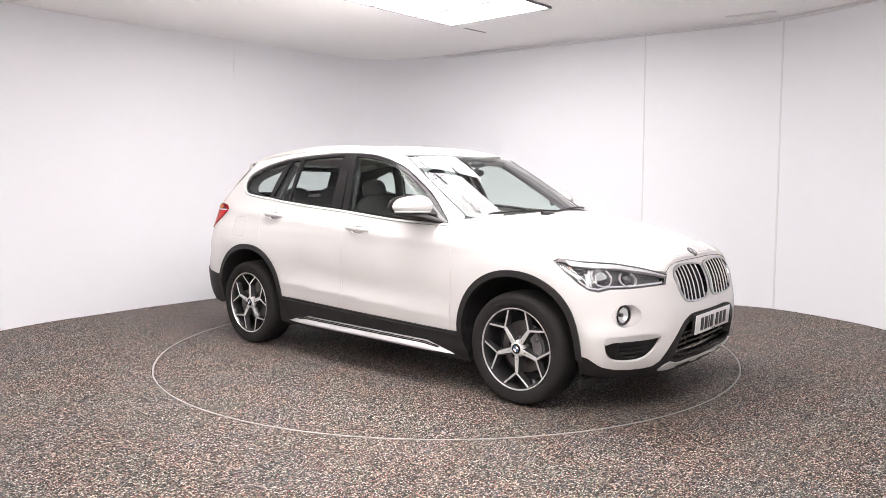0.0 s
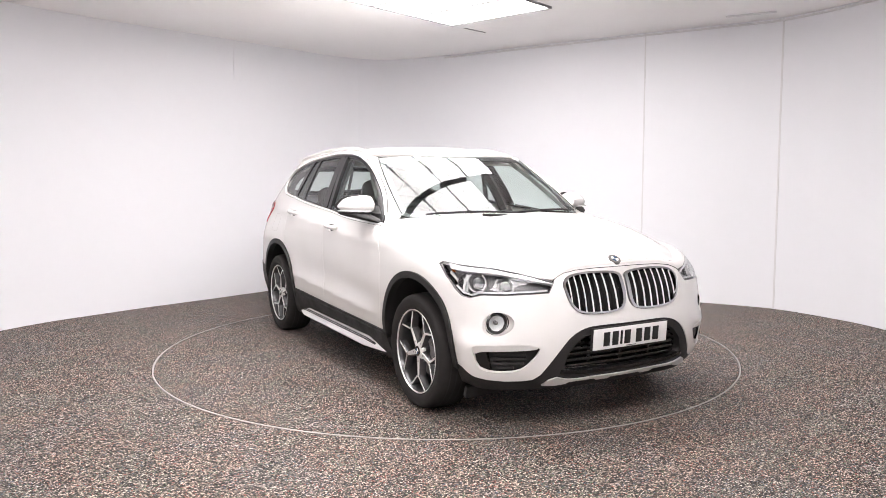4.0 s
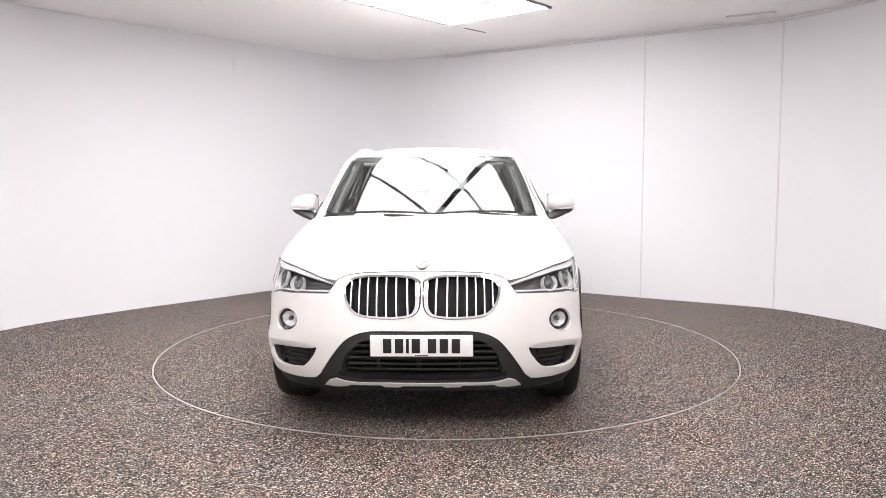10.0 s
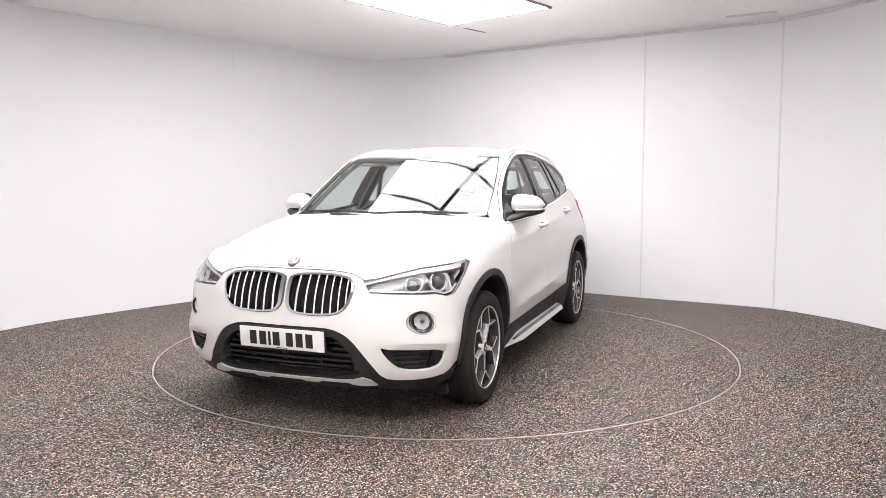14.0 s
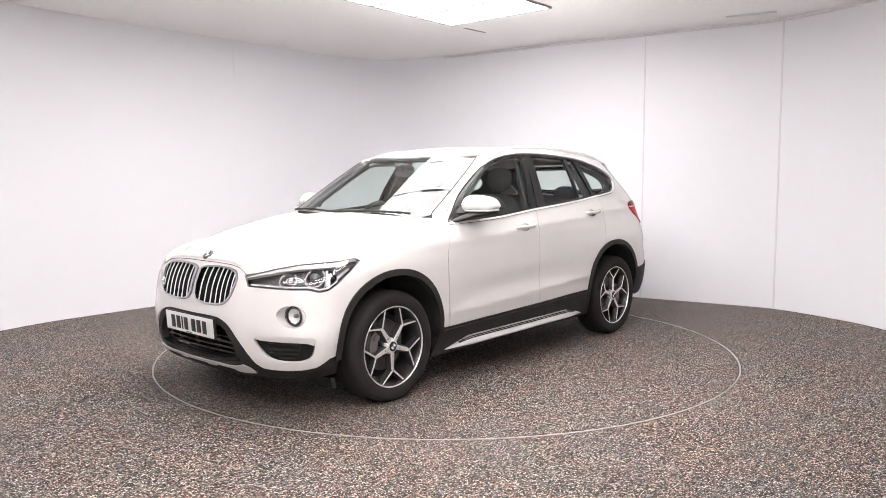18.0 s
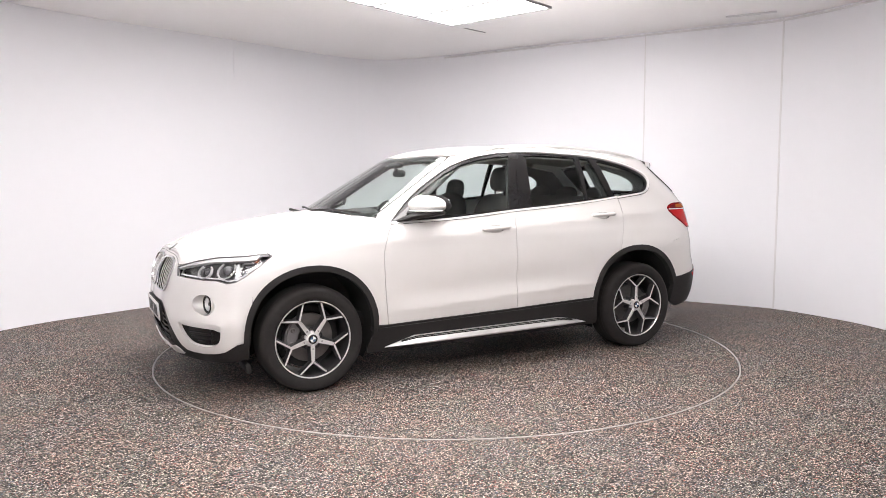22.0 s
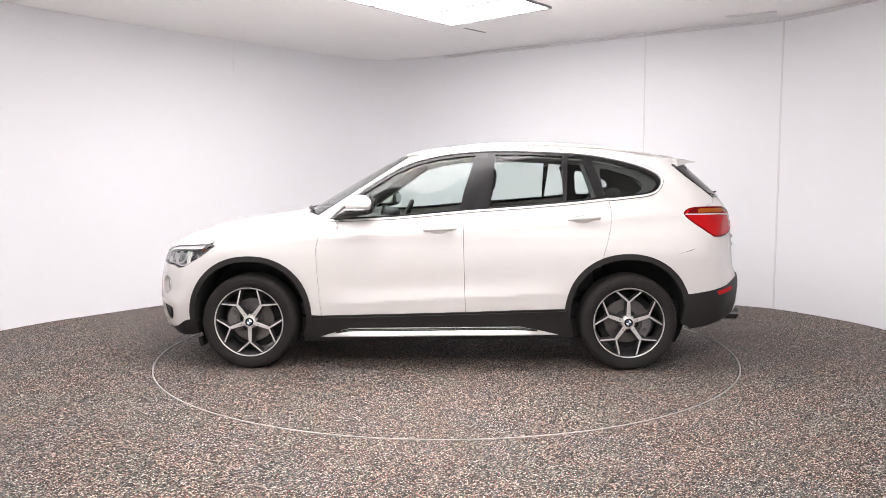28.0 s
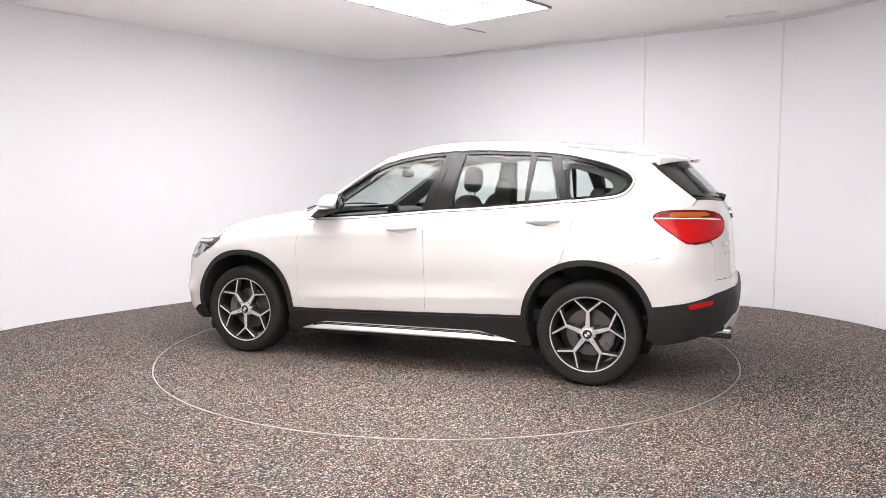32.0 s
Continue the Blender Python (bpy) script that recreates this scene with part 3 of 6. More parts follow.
def arch(c, r, a0, a1, n=20, k=2.15):
    """Wheel arch points, slightly squared, angles in degrees from the front."""
    out = []
    for i in range(n + 1):
        a = radians(a0 + (a1 - a0) * i / n)
        q = (abs(math.cos(a)) ** k + abs(math.sin(a)) ** k) ** (-1 / k)
        out.append((c[0] + r * q * math.cos(a), c[1] + r * q * math.sin(a)))
    return out


R_OUT, R_IN = 0.432, 0.398


def hood_edge(x):
    lo, hi = 0.4, 0.95
    for _ in range(30):
        y = (lo + hi) / 2
        if side_y(x, hood_z(x, y)) > y:
            lo = y
        else:
            hi = y
    return lo, hood_z(x, lo)


G = 0.0016   # half a shut line


def cup(x, z):
    """Outline of the hollow behind a door handle."""
    return [(x + 0.075 * math.cos(a), z - 0.006 + 0.027 * math.sin(a)) for a in [2 * math.pi * i / 24 for i in range(24)]]


CUP_F, CUP_R = cup(-0.01, 0.995), cup(-1.01, 1.064)
DOOR_F = [(0.818, 0.384), (0.829, 0.491), (0.844, 0.694), (0.849, 0.854), (0.836, 0.914), (0.805, 0.993), (0.770, 1.040), (0.735, 1.056)]
DOOR_B = [(-0.197, 0.412), (-0.191, 0.63), (-0.186, 0.86), (-0.183, 1.02), (-0.20, 1.075), (-0.212, 1.116)]
DOOR_R = [(-1.146, 0.788), (-1.172, 0.868), (-1.202, 0.981), (-1.215, 1.06), (-1.213, 1.13), (-1.20, 1.198)]
BELT = [(0.765, 1.054), (0.47, 1.064), (0.227, 1.078), (-0.212, 1.116), (-0.56, 1.139), (-0.945, 1.170), (-1.20, 1.198)]
QUARTER = [(-1.366, 1.216), (-1.481, 1.231), (-1.547, 1.262), (-1.580, 1.315), (-1.570, 1.352), (-1.527, 1.388)]
CANT = [(-1.413, 1.435), (-1.26, 1.476), (-1.047, 1.513), (-0.79, 1.531), (-0.55, 1.541), (-0.39, 1.540), (-0.229, 1.532), (-0.068, 1.515),
        (0.092, 1.483), (0.254, 1.429), (0.415, 1.338), (0.578, 1.230), (0.718, 1.108)]
WINDOW = catmull(BELT[::1] + QUARTER + CANT, 3, True)
BUMPER_F = [(1.690, 0.795), (1.700, 0.70), (1.708, 0.575)]
LAMP_F = [(1.575, 0.880), (1.655, 0.815), (1.74, 0.757), (1.80, 0.725), (1.85, 0.717), (1.90, 0.733), (1.97, 0.733), (2.028, 0.733)]
SHUT_R = [(-1.50, 0.775), (-1.562, 0.790), (-1.691, 0.828), (-1.841, 0.872), (-1.905, 0.90), (-1.935, 0.938)]
TAIL_LAMP = [(-1.935, 0.938), (-1.835, 0.996), (-1.757, 1.050), (-1.718, 1.096), (-1.745, 1.124), (-1.80, 1.137)]
HATCH_SIDE = [(-1.80, 1.137), (-1.88, 1.140), (-1.955, 1.165), (-1.975, 1.203), (-1.935, 1.232), (-1.85, 1.297), (-1.775, 1.355), (-1.71, 1.410), (-1.665, 1.452)]


def screen_f(z):
    return 0.862 + 0.19 * (z - 1.115)


def screen_edge(z):
    w = girth(0.5, z)
    return screen_pt(w * (screen_f(z) + 0.005), z).x


JOIN = [(0.776, 1.057), (0.792, 1.067)] + [(x, hood_edge(x)[1]) for x in (0.82, 0.86)]


def body_skin():
    # front wings
    top = [(x, hood_edge(x)[1]) for x in (0.82, 0.9, 1.0, 1.1, 1.2, 1.3, 1.4, 1.5, 1.57)]
    wing = [(x + G, z) for x, z in DOOR_F[:-1]] + JOIN[:2] + top + [(1.601, 0.898)] + LAMP_F[:2] + BUMPER_F + arch(ARCH_F, R_OUT, 30, 178)
    both("front_wing", wing, side_fn, P_WHITE, CAR, step=0.022)
    # doors
    low = [(x, z + 0.0) for x, z in [(-0.197 + G, 0.412), (0.3, 0.398), (0.818 - G, 0.384)]]
    fd = low + [(x - G, z) for x, z in DOOR_F[1:]] + [(x, z - 0.007) for x, z in BELT[1:3]] + [(x + G, z) for x, z in DOOR_B[::-1][:-1]]
    D_FRONT = both("front_door", fd, side_fn, P_WHITE, CAR, step=0.02, holes=[CUP_F])
    a = [p for p in arch(ARCH_R, R_OUT, 6, 120) if p[0] > DOOR_R[0][0] + 0.01]
    rd = [(-0.905, 0.436), (-0.55, 0.425)] + [(x - G, z) for x, z in DOOR_B] + [(x, z - 0.007) for x, z in BELT[4:6]] \
        + [(x + G, z) for x, z in DOOR_R[::-1]] + [p for p in a[::-1]]
    D_REAR = both("rear_door", rd, side_fn, P_WHITE, CAR, step=0.02, holes=[CUP_R])
    # side frame: windscreen pillar, cant rail, rear quarter
    pillar = [(screen_edge(z), z) for z in (1.115, 1.17, 1.23, 1.29, 1.35, 1.41, 1.46, 1.50)]
    rail = [(x, roof_edge(x)[1]) for x in (0.10, 0.0, -0.15, -0.3, -0.5, -0.7, -0.9, -1.1, -1.3, -1.5, -1.62, -1.70)]
    ar = [p for p in arch(ARCH_R, R_OUT, 95, 175, 24) if DOOR_R[0][0] - 0.012 > p[0] > -1.50]
    frame_line = JOIN + pillar + rail + HATCH_SIDE[::-1][1:] + TAIL_LAMP[::-1][1:] + SHUT_R[::-1][1:] \
        + ar[::-1] + [(x - G, z) for x, z in DOOR_R] + [WINDOW_PT for WINDOW_PT in catmull(QUARTER + CANT, 3)]
    both("side_frame", frame_line, side_fn, P_WHITE, CAR, step=0.023, label="white pillars, cant rail and rear quarter")
    # bonnet
    edge = [(x, hood_edge(x)[0] - 0.0004) for x in (0.835, 1.0, 1.1, 1.2, 1.3, 1.4, 1.5, 1.57)]
    front = [(1.66, 0.775), (1.75, 0.713), (1.85, 0.625), (1.95, 0.53), (2.015, 0.43), (2.05, 0.30), (2.075, 0.15), (2.085, 0.0)]
    half = [(1.03, 0.0), (1.02, 0.3), (0.965, 0.52), (0.888, 0.68)] + edge + front
    plan = [(x, y) for x, y in half] + [(x, -y) for x, y in half[::-1][1:-1]]
    panel("bonnet", plan, lambda u, v: Vector((u, v, hood_z(u, v) + crease(u, v))), P_WHITE, CAR, step=0.034, ref=Vector((1.4, 0, 0.3)))
    # dark strips laid on the skin, standing for the shut-line gaps beside the bonnet
    cut = catmull([(0.90, 0.797), (1.064, 0.799), (1.272, 0.786), (1.454, 0.752), (1.597, 0.722), (1.668, 0.712)], 3)
    for sg in (1, -1):
        strip("bonnet_seal", [(x, sg * y) for x, y in cut], 0.0016, lambda u, v: Vector((u, v, hood_z(u, v) + crease(u, v))), P_PLASTIC, CAR, offset=0.0011, rim=0.003, step=0.02)
    # rounded lip from the bonnet down to lamps and grille
    down = [front_pt(u / S_SCALE, z - 0.003) for u, z in fs([(1.60, 0.896, "x"), (1.63, 0.895, "x"), (1.70, 0.886, "x"), (0.70, 0.874), (0.60, 0.850), (0.53, 0.828), (0.45, 0.815), (0.40, 0.845), (0.30, 0.865), (0.15, 0.870), (0.0, 0.870)])]
    up = [(1.57, edge[-1][1]), (1.60, 0.7803), front[0], front[1], front[2], front[3], (1.995, 0.46), front[4], front[5], front[6], front[7]]
    up = [Vector((x, y, hood_z(x, y) + crease(x, y))) for x, y in up]
    bm = bmesh.new()
    rows = []
    for k, (a, b) in enumerate(zip(up, down)):
        mid = (a + b) / 2 + Vector((0.010, 0.004, 0.010)) * min(1.0, (a - b).length / 0.05) * min(1.0, k / 2)
        rows.append([a, a.lerp(mid, 0.5) + Vector((0.001, 0, 0.002)), mid, mid.lerp(b, 0.6) + Vector((0.002, 0, 0.0)), b, b - Vector((0.03, 0.0, 0.02))])
    rows += [[Vector((p.x, -p.y, p.z)) for p in r] for r in rows[::-1][1:]]
    vv = [[bm.verts.new(p) for p in r] for r in rows]
    for r, q in zip(vv, vv[1:]):
        for i in range(5):
            bm.faces.new((r[i], r[i + 1], q[i + 1], q[i]))
    bmesh.ops.recalc_face_normals(bm, faces=bm.faces[:])
    part("bonnet_lip", bm, P_WHITE, CAR)
    # roof
    xs = [0.10, 0.0, -0.15, -0.3, -0.5, -0.7, -0.9, -1.1, -1.3, -1.5, -1.62, -1.70]
    rh = [(0.333, 0.0), (0.324, 0.12), (0.29, 0.3), (0.228, 0.48), (0.167, 0.56)] + [(x, roof_edge(x)[0] - 0.004) for x in xs] + [(-1.725, 0.4), (-1.735, 0.0)]
    plan = rh + [(x, -y) for x, y in rh[::-1][1:-1]]
    panel("roof", plan, lambda u, v: Vector((u, v, roof_z(u, v))), P_WHITE, CAR, step=0.04, ref=Vector((-0.7, 0, 0.8)))
    return D_FRONT, D_REAR


def crease(x, y):
    """Two raised lines that run over the bonnet towards the nose."""
    yl = 0.30 + 0.24 * (2.05 - x)
    return 0.008 * math.exp(-((abs(y) - yl) / 0.05) ** 2) * sstep(0.9, 1.2, x)


D_FRONT, D_REAR = body_skin()

# nose outlines
GRILLE = fs([(0.024, 0.79), (0.032, 0.817), (0.09, 0.830), (0.2, 0.834), (0.295, 0.831), (0.364, 0.818), (0.397, 0.788), (0.398, 0.755),
             (0.381, 0.695), (0.340, 0.650), (0.275, 0.632), (0.16, 0.627), (0.07, 0.636), (0.036, 0.658), (0.023, 0.70)])
GRILLE = catmull(GRILLE, 3, True)
FOG = fs([(1.974 + 0.056 * math.cos(a), 0.588 + 0.062 * math.sin(a), "x") for a in [2 * math.pi * i / 20 for i in range(20)]])
INLET = catmull(fs([(0.556, 0.468), (0.550, 0.448), (0.572, 0.402), (0.612, 0.348), (0.66, 0.332), (1.955, 0.332, "x"), (1.922, 0.342, "x"), (1.904, 0.366, "x"),
                    (1.898, 0.40, "x"), (1.897, 0.452, "x"), (1.901, 0.468, "x"), (1.918, 0.474, "x"), (1.985, 0.479, "x"), (0.62, 0.482)]), 2, True)
CHEVRON = catmull([(0.0, 0.560), (0.20, 0.560), (0.285, 0.556), (0.352, 0.538), (0.408, 0.503), (0.46, 0.440), (0.505, 0.37), (0.535, 0.315)], 3)
LOW_WHITE = [(0.56, 0.29), (0.60, 0.282), (0.66, 0.28), (1.92, 0.286, "x"), (1.87, 0.300, "x"), (1.80, 0.345, "x"), (1.725, 0.356, "x")]
LAMP_LOW = [(1.74, 0.757, "x"), (1.80, 0.725, "x"), (1.85, 0.717, "x"), (1.90, 0.733, "x"), (1.97, 0.733, "x"), (0.49, 0.745), (0.452, 0.80)]
HOOD_FRONT = [(0.44, 0.822), (0.40, 0.842), (0.30, 0.862), (0.15, 0.867), (0.0, 0.867)]


def nose():
    left = fs([(1.684, 0.795, "x")] + LAMP_LOW + HOOD_FRONT)
    lowl = fs(CHEVRON[1:] + LOW_WHITE) + fs([(1.748, 0.42, "x"), (1.742, 0.5, "x"), (1.712, 0.575, "x"), (1.694, 0.70, "x")])
    outline = left + flip(left)[1:] + flip(lowl) + [(0.0, 0.560)] + lowl
    # order: left top to middle, right top outwards, right low inwards, left low outwards
    panel("front_bumper", outline, front_fn, P_WHITE, CAR, holes=[shrink(GRILLE, -0.0075), shrink(flip(GRILLE), -0.0075), FOG, flip(FOG), INLET, flip(INLET)], step=0.026, rim=0.02,
                 label="white front bumper")
    # black lower apron wrapping to the wheel arches
    ch = fs(CHEVRON[1:] + LOW_WHITE)
    bottom = fs([(1.72, 0.235, "x"), (1.85, 0.215, "x"), (0.60, 0.215), (0.50, 0.225), (0.0, 0.225)])
    op = fs([(0.0, 0.512), (0.30, 0.512), (0.345, 0.488), (0.40, 0.43), (0.425, 0.36), (0.40, 0.312), (0.0, 0.300)])
    hole = op[:-1] + [op[-1]] + flip(op)[1:-1]
    out = [(0.0, 0.560)] + ch + bottom + flip(bottom)[1:] + flip(ch)
    panel("lower_apron", out, front_fn, P_PLASTIC, CAR, holes=[hole], step=0.03, rim=0.05, offset=-0.006, label="black plastic front apron")
    panel("grille_back", shrink(hole, -0.01), front_fn, P_DARK, CAR, step=0.06, rim=0, offset=-0.075)
    # air grille bars
    for z in (0.345, 0.378, 0.411, 0.444, 0.477, 0.508):
        w = 0.40 if z < 0.44 else 0.40 - (z - 0.44) * 1.1
        strip("air_bar", fs([(-w, z), (-w / 2, z), (0.001, z), (w / 2, z), (w, z)]), 0.013, front_fn, P_GLOSS, CAR, offset=-0.035, rim=0.03, step=0.03)
    for y in (-0.24, -0.02, 0.2):
        strip("air_rib", fs([(y, 0.33), (y, 0.42), (y, 0.515)]), 0.012, front_fn, P_PLASTIC, CAR, offset=-0.045, rim=0.02, step=0.03)
    for sg in (-1, 1):
        bm = bmesh.new()
        tube(bm, [front_pt(sg * front_s(y=y, z=0.428), 0.428) - Vector((0.030, 0, 0)) for y in (0.03, 0.1, 0.2, 0.27)], 0.006, 8)
        part("cooler_tube", bm, P_CHROME, CAR)
    # silver skid strip with two notches
    sk = fs([(0.0, 0.278), (0.14, 0.278), (0.33, 0.279), (0.40, 0.285), (0.455, 0.300), (0.490, 0.286), (0.515, 0.255), (0.45, 0.252), (0.395, 0.258), (0.375, 0.268), (0.215, 0.266), (0.195, 0.256), (0.12, 0.256), (0.10, 0.264), (0.0, 0.264)])
    out = sk[1:-1]
    panel("skid_strip", [sk[0]] + out + [sk[-1]] + flip(out), front_fn, P_SATIN, CAR, step=0.025, rim=0.02, offset=0.004, label="silver skid strip")
    # moulded bar above the skid strip
    strip("apron_bar", fs([(-0.44, 0.330), (-0.3, 0.310), (0.001, 0.306), (0.3, 0.310), (0.44, 0.330)]), 0.022, front_fn, P_PILLAR, CAR, offset=-0.004, rim=0.03, step=0.03)
    # plate with bars in place of its characters
    bm = bmesh.new()
    add_box(bm, 0, 0, 0, 0.008, 0.528, 0.114, 0.003)
    pl = part("number_plate", bm, P_PLATE, CAR, "white plate with plain black bars")
    pl.matrix_basis = pose(2.217, 0, 0.488, 0, 4, 0)
    for k, (y, w) in enumerate(((-0.176, 0.043), (-0.115, 0.043), (-0.072, 0.015), (-0.029, 0.043), (0.054, 0.043), (0.115, 0.043), (0.176, 0.043))):
        bm = bmesh.new()
        add_box(bm, 0.0050, y, -0.001, 0.002, w, 0.076, 0.0005)
        part("bar", bm, P_INK, pl)
    bm = bmesh.new()
    add_box(bm, 0.0048, 0, -0.050, 0.001, 0.07, 0.004)
    part("maker_line", bm, P_INK, pl)
    bm = bmesh.new()
    add_box(bm, -0.012, 0, 0, 0.018, 0.535, 0.122, 0.004)
    part("plate_holder", bm, P_PLASTIC, pl)
    # kidney grilles
    for mi in (False, True):
        panel("grille_recess", shrink(GRILLE, -0.012), front_fn, P_DARK, CAR, step=0.05, rim=0, offset=-0.06, mirror=mi)
        border("grille_frame", shrink(GRILLE, -0.005), 0.0100, front_fn, P_CHROME, CAR, offset=0.008, rim=0.03, mirror=mi, step=0.012, label="chrome kidney grille frame")
        us = [p[0] for p in GRILLE]
        u0, u1 = min(us), max(us)
        for k in range(7):
            u = u0 + (u1 - u0) * (k + 0.78) / 7.55
            zs = [0.60 + 0.004 * i for i in range(66)]
            ins = [z for z in zs if in_poly((u + (0.73 - z) * 0.02 * (k - 3) / 3, z), GRILLE)]
            if not ins:
                continue
            line = [(u + (0.73 - z) * 0.02 * (k - 3) / 3, z) for z in (ins[0], ins[0] + (ins[-1] - ins[0]) * 0.33, ins[0] + (ins[-1] - ins[0]) * 0.66, ins[-1])]
            strip("slat", line, 0.0054, front_fn, P_SLAT, CAR, offset=0.0, rim=0.004, mirror=mi, step=0.03)
            strip("slat_side", line, 0.0055, front_fn, P_DARK, CAR, offset=-0.0045, rim=0.03, mirror=mi, step=0.03)
    # shut line between bonnet and nose
    gap = [(0.452, 0.812), (0.42, 0.828), (0.38, 0.842), (0.30, 0.852), (0.15, 0.856), (0.0, 0.856)]
    strip("bonnet_gap", fs(gap) + flip(fs(gap))[1:], 0.0022, front_fn, P_PLASTIC, CAR, offset=0.0022, rim=0.004, step=0.02)
    # fog lamps, side inlets
    for mi in (False, True):
        sg = -1 if mi else 1
        p = Vector((1.962, side_y(1.974, 0.588) - 0.012, 0.588))
        n = Vector((0.975, 0.22, 0.0)).normalized()
        bm = bmesh.new()
        lathe(bm, [(0.0620, -0.014), (0.0600, -0.012), (0.059, -0.026), (0.058, -0.06)], 32, "z")
        bez = part("fog_lamp", bm, P_WHITE, CAR, "round fog lamp in a white recess")
        bm = bmesh.new()
        lathe(bm, [(0.0585, -0.030), (0.0575, -0.012), (0.052, -0.007), (0.046, -0.010), (0.0435, -0.016), (0.042, -0.050)], 32, "z")
        part("bezel", bm, P_GLOSS, bez)
        hollow = bmesh.new()
        lip = [front_fn(u, v) for u, v in FOG]
        seat_ring = [p + n * -0.014 + Vector((n.y, -n.x, 0)) * (0.060 * math.cos(a)) + Vector((0, 0, 0.060 * math.sin(a))) for a in [2 * math.pi * i / 20 for i in range(20)]]
        loops = [[hollow.verts.new((v.x, v.y * sg, v.z)) for v in (a.lerp(b, f) - Vector((0.6, 0.8, 0)) * (0.010 * math.sin(math.pi * f)) for a, b in zip(lip, seat_ring))] for f in (0.0, 0.15, 0.4, 0.7, 1.0)]
        for r0, r1 in zip(loops, loops[1:]):
            for i in range(20):
                hollow.faces.new((r0[i], r0[(i + 1) % 20], r1[(i + 1) % 20], r1[i]))
        bmesh.ops.recalc_face_normals(hollow, faces=hollow.faces[:])
        part("fog_hollow", hollow, P_WHITE, CAR)
        q = n.to_track_quat("Z", "Y").to_matrix().to_4x4()
        m = Matrix.Translation(p) @ q
        if mi:
            n2 = Vector((n.x, -n.y, n.z))
            m = Matrix.Translation((p.x, -p.y, p.z)) @ n2.to_track_quat("Z", "Y").to_matrix().to_4x4()
        bez.matrix_basis = m
        bm = bmesh.new()
        lathe(bm, [(0.0001, -0.045), (0.02, -0.042), (0.036, -0.030), (0.0436, -0.016)], 9, "z")
        part("reflector", bm, P_REFLECT, bez)
        bm = bmesh.new()
        lathe(bm, [(0.0001, -0.020), (0.011, -0.022), (0.012, -0.045)], 16, "z")
        part("bulb_shield", bm, P_STEEL, bez)
        bm = bmesh.new()
        lathe(bm, [(0.0001, -0.002), (0.02, -0.004), (0.035, -0.008), (0.046, -0.013)], 28, "z")
        part("lens", bm, P_LAMPGLASS, bez)
        panel("inlet_back", shrink(INLET, -0.018), front_fn, P_DARK, CAR, step=0.05, rim=0, offset=-0.034, mirror=mi)
        for z in (0.348, 0.374, 0.400, 0.426):
            us = [0.5 + 0.01 * i for i in range(90)]
            ins = [u for u in us if in_poly((u, z), shrink(INLET, 0.012))]
            if ins:
                n_in = len(ins) * 0.72
                strip("inlet_slat", [(ins[0], z), (ins[int(n_in / 2)], z), (ins[int(n_in)], z)], 0.012, front_fn, P_PLASTIC, CAR, offset=-0.022, rim=0.03, mirror=mi, step=0.03)
        ch = catmull(fs([(0.553, 0.467), (0.572, 0.455), (0.63, 0.450), (1.97, 0.446, "x"), (1.93, 0.442, "x"), (1.900, 0.430, "x"), (1.898, 0.462, "x"), (1.918, 0.474, "x"), (1.985, 0.479, "x"), (0.62, 0.482)]), 2, True)
        panel("inlet_trim", ch, front_fn, P_SATIN, CAR, step=0.02, rim=0.03, offset=-0.003, mirror=mi, label="satin silver inlet trim")
        blank = fs([(1.948, 0.442, "x"), (1.901, 0.432, "x"), (1.901, 0.39, "x"), (1.912, 0.356, "x"), (1.945, 0.338, "x")])
        panel("inlet_blank", blank, front_fn, P_PILLAR, CAR, step=0.03, rim=0.02, offset=-0.012, mirror=mi)
    # round badge on the bonnet
    bm = bmesh.new()
    lathe(bm, [(0.0001, 0.003), (0.023, 0.003), (0.0245, 0.0042), (0.0335, 0.0042), (0.036, 0.002), (0.036, -0.012)], 36, "z")
    bd = part("badge", bm, P_STEEL, CAR, "plain round enamel badge")
    bd.matrix_basis = pose(2.074, 0, 0.893, 0, 34, 0)
    for k in range(4):
        bm = bmesh.new()
        vs = [bm.verts.new((0, 0, 0.0046))] + [bm.verts.new((0.022 * math.cos(radians(90 * k + 9 * i)), 0.022 * math.sin(radians(90 * k + 9 * i)), 0.0046)) for i in range(11)]
        bm.faces.new(vs)
        part("quarter", bm, P_BLUE if k % 2 else P_WHITE_ENAMEL, bd)


nose()

# headlamps
LAMP = [(1.575, 0.880, "x"), (1.655, 0.815, "x"), (1.74, 0.757, "x"), (1.80, 0.725, "x"), (1.85, 0.717, "x"), (1.90, 0.733, "x"), (1.97, 0.733, "x"),
        (0.49, 0.745), (0.450, 0.80), (0.53, 0.826), (0.60, 0.848), (0.70, 0.872), (1.70, 0.884, "x"), (1.63, 0.894, "x"), (1.60, 0.894, "x")]


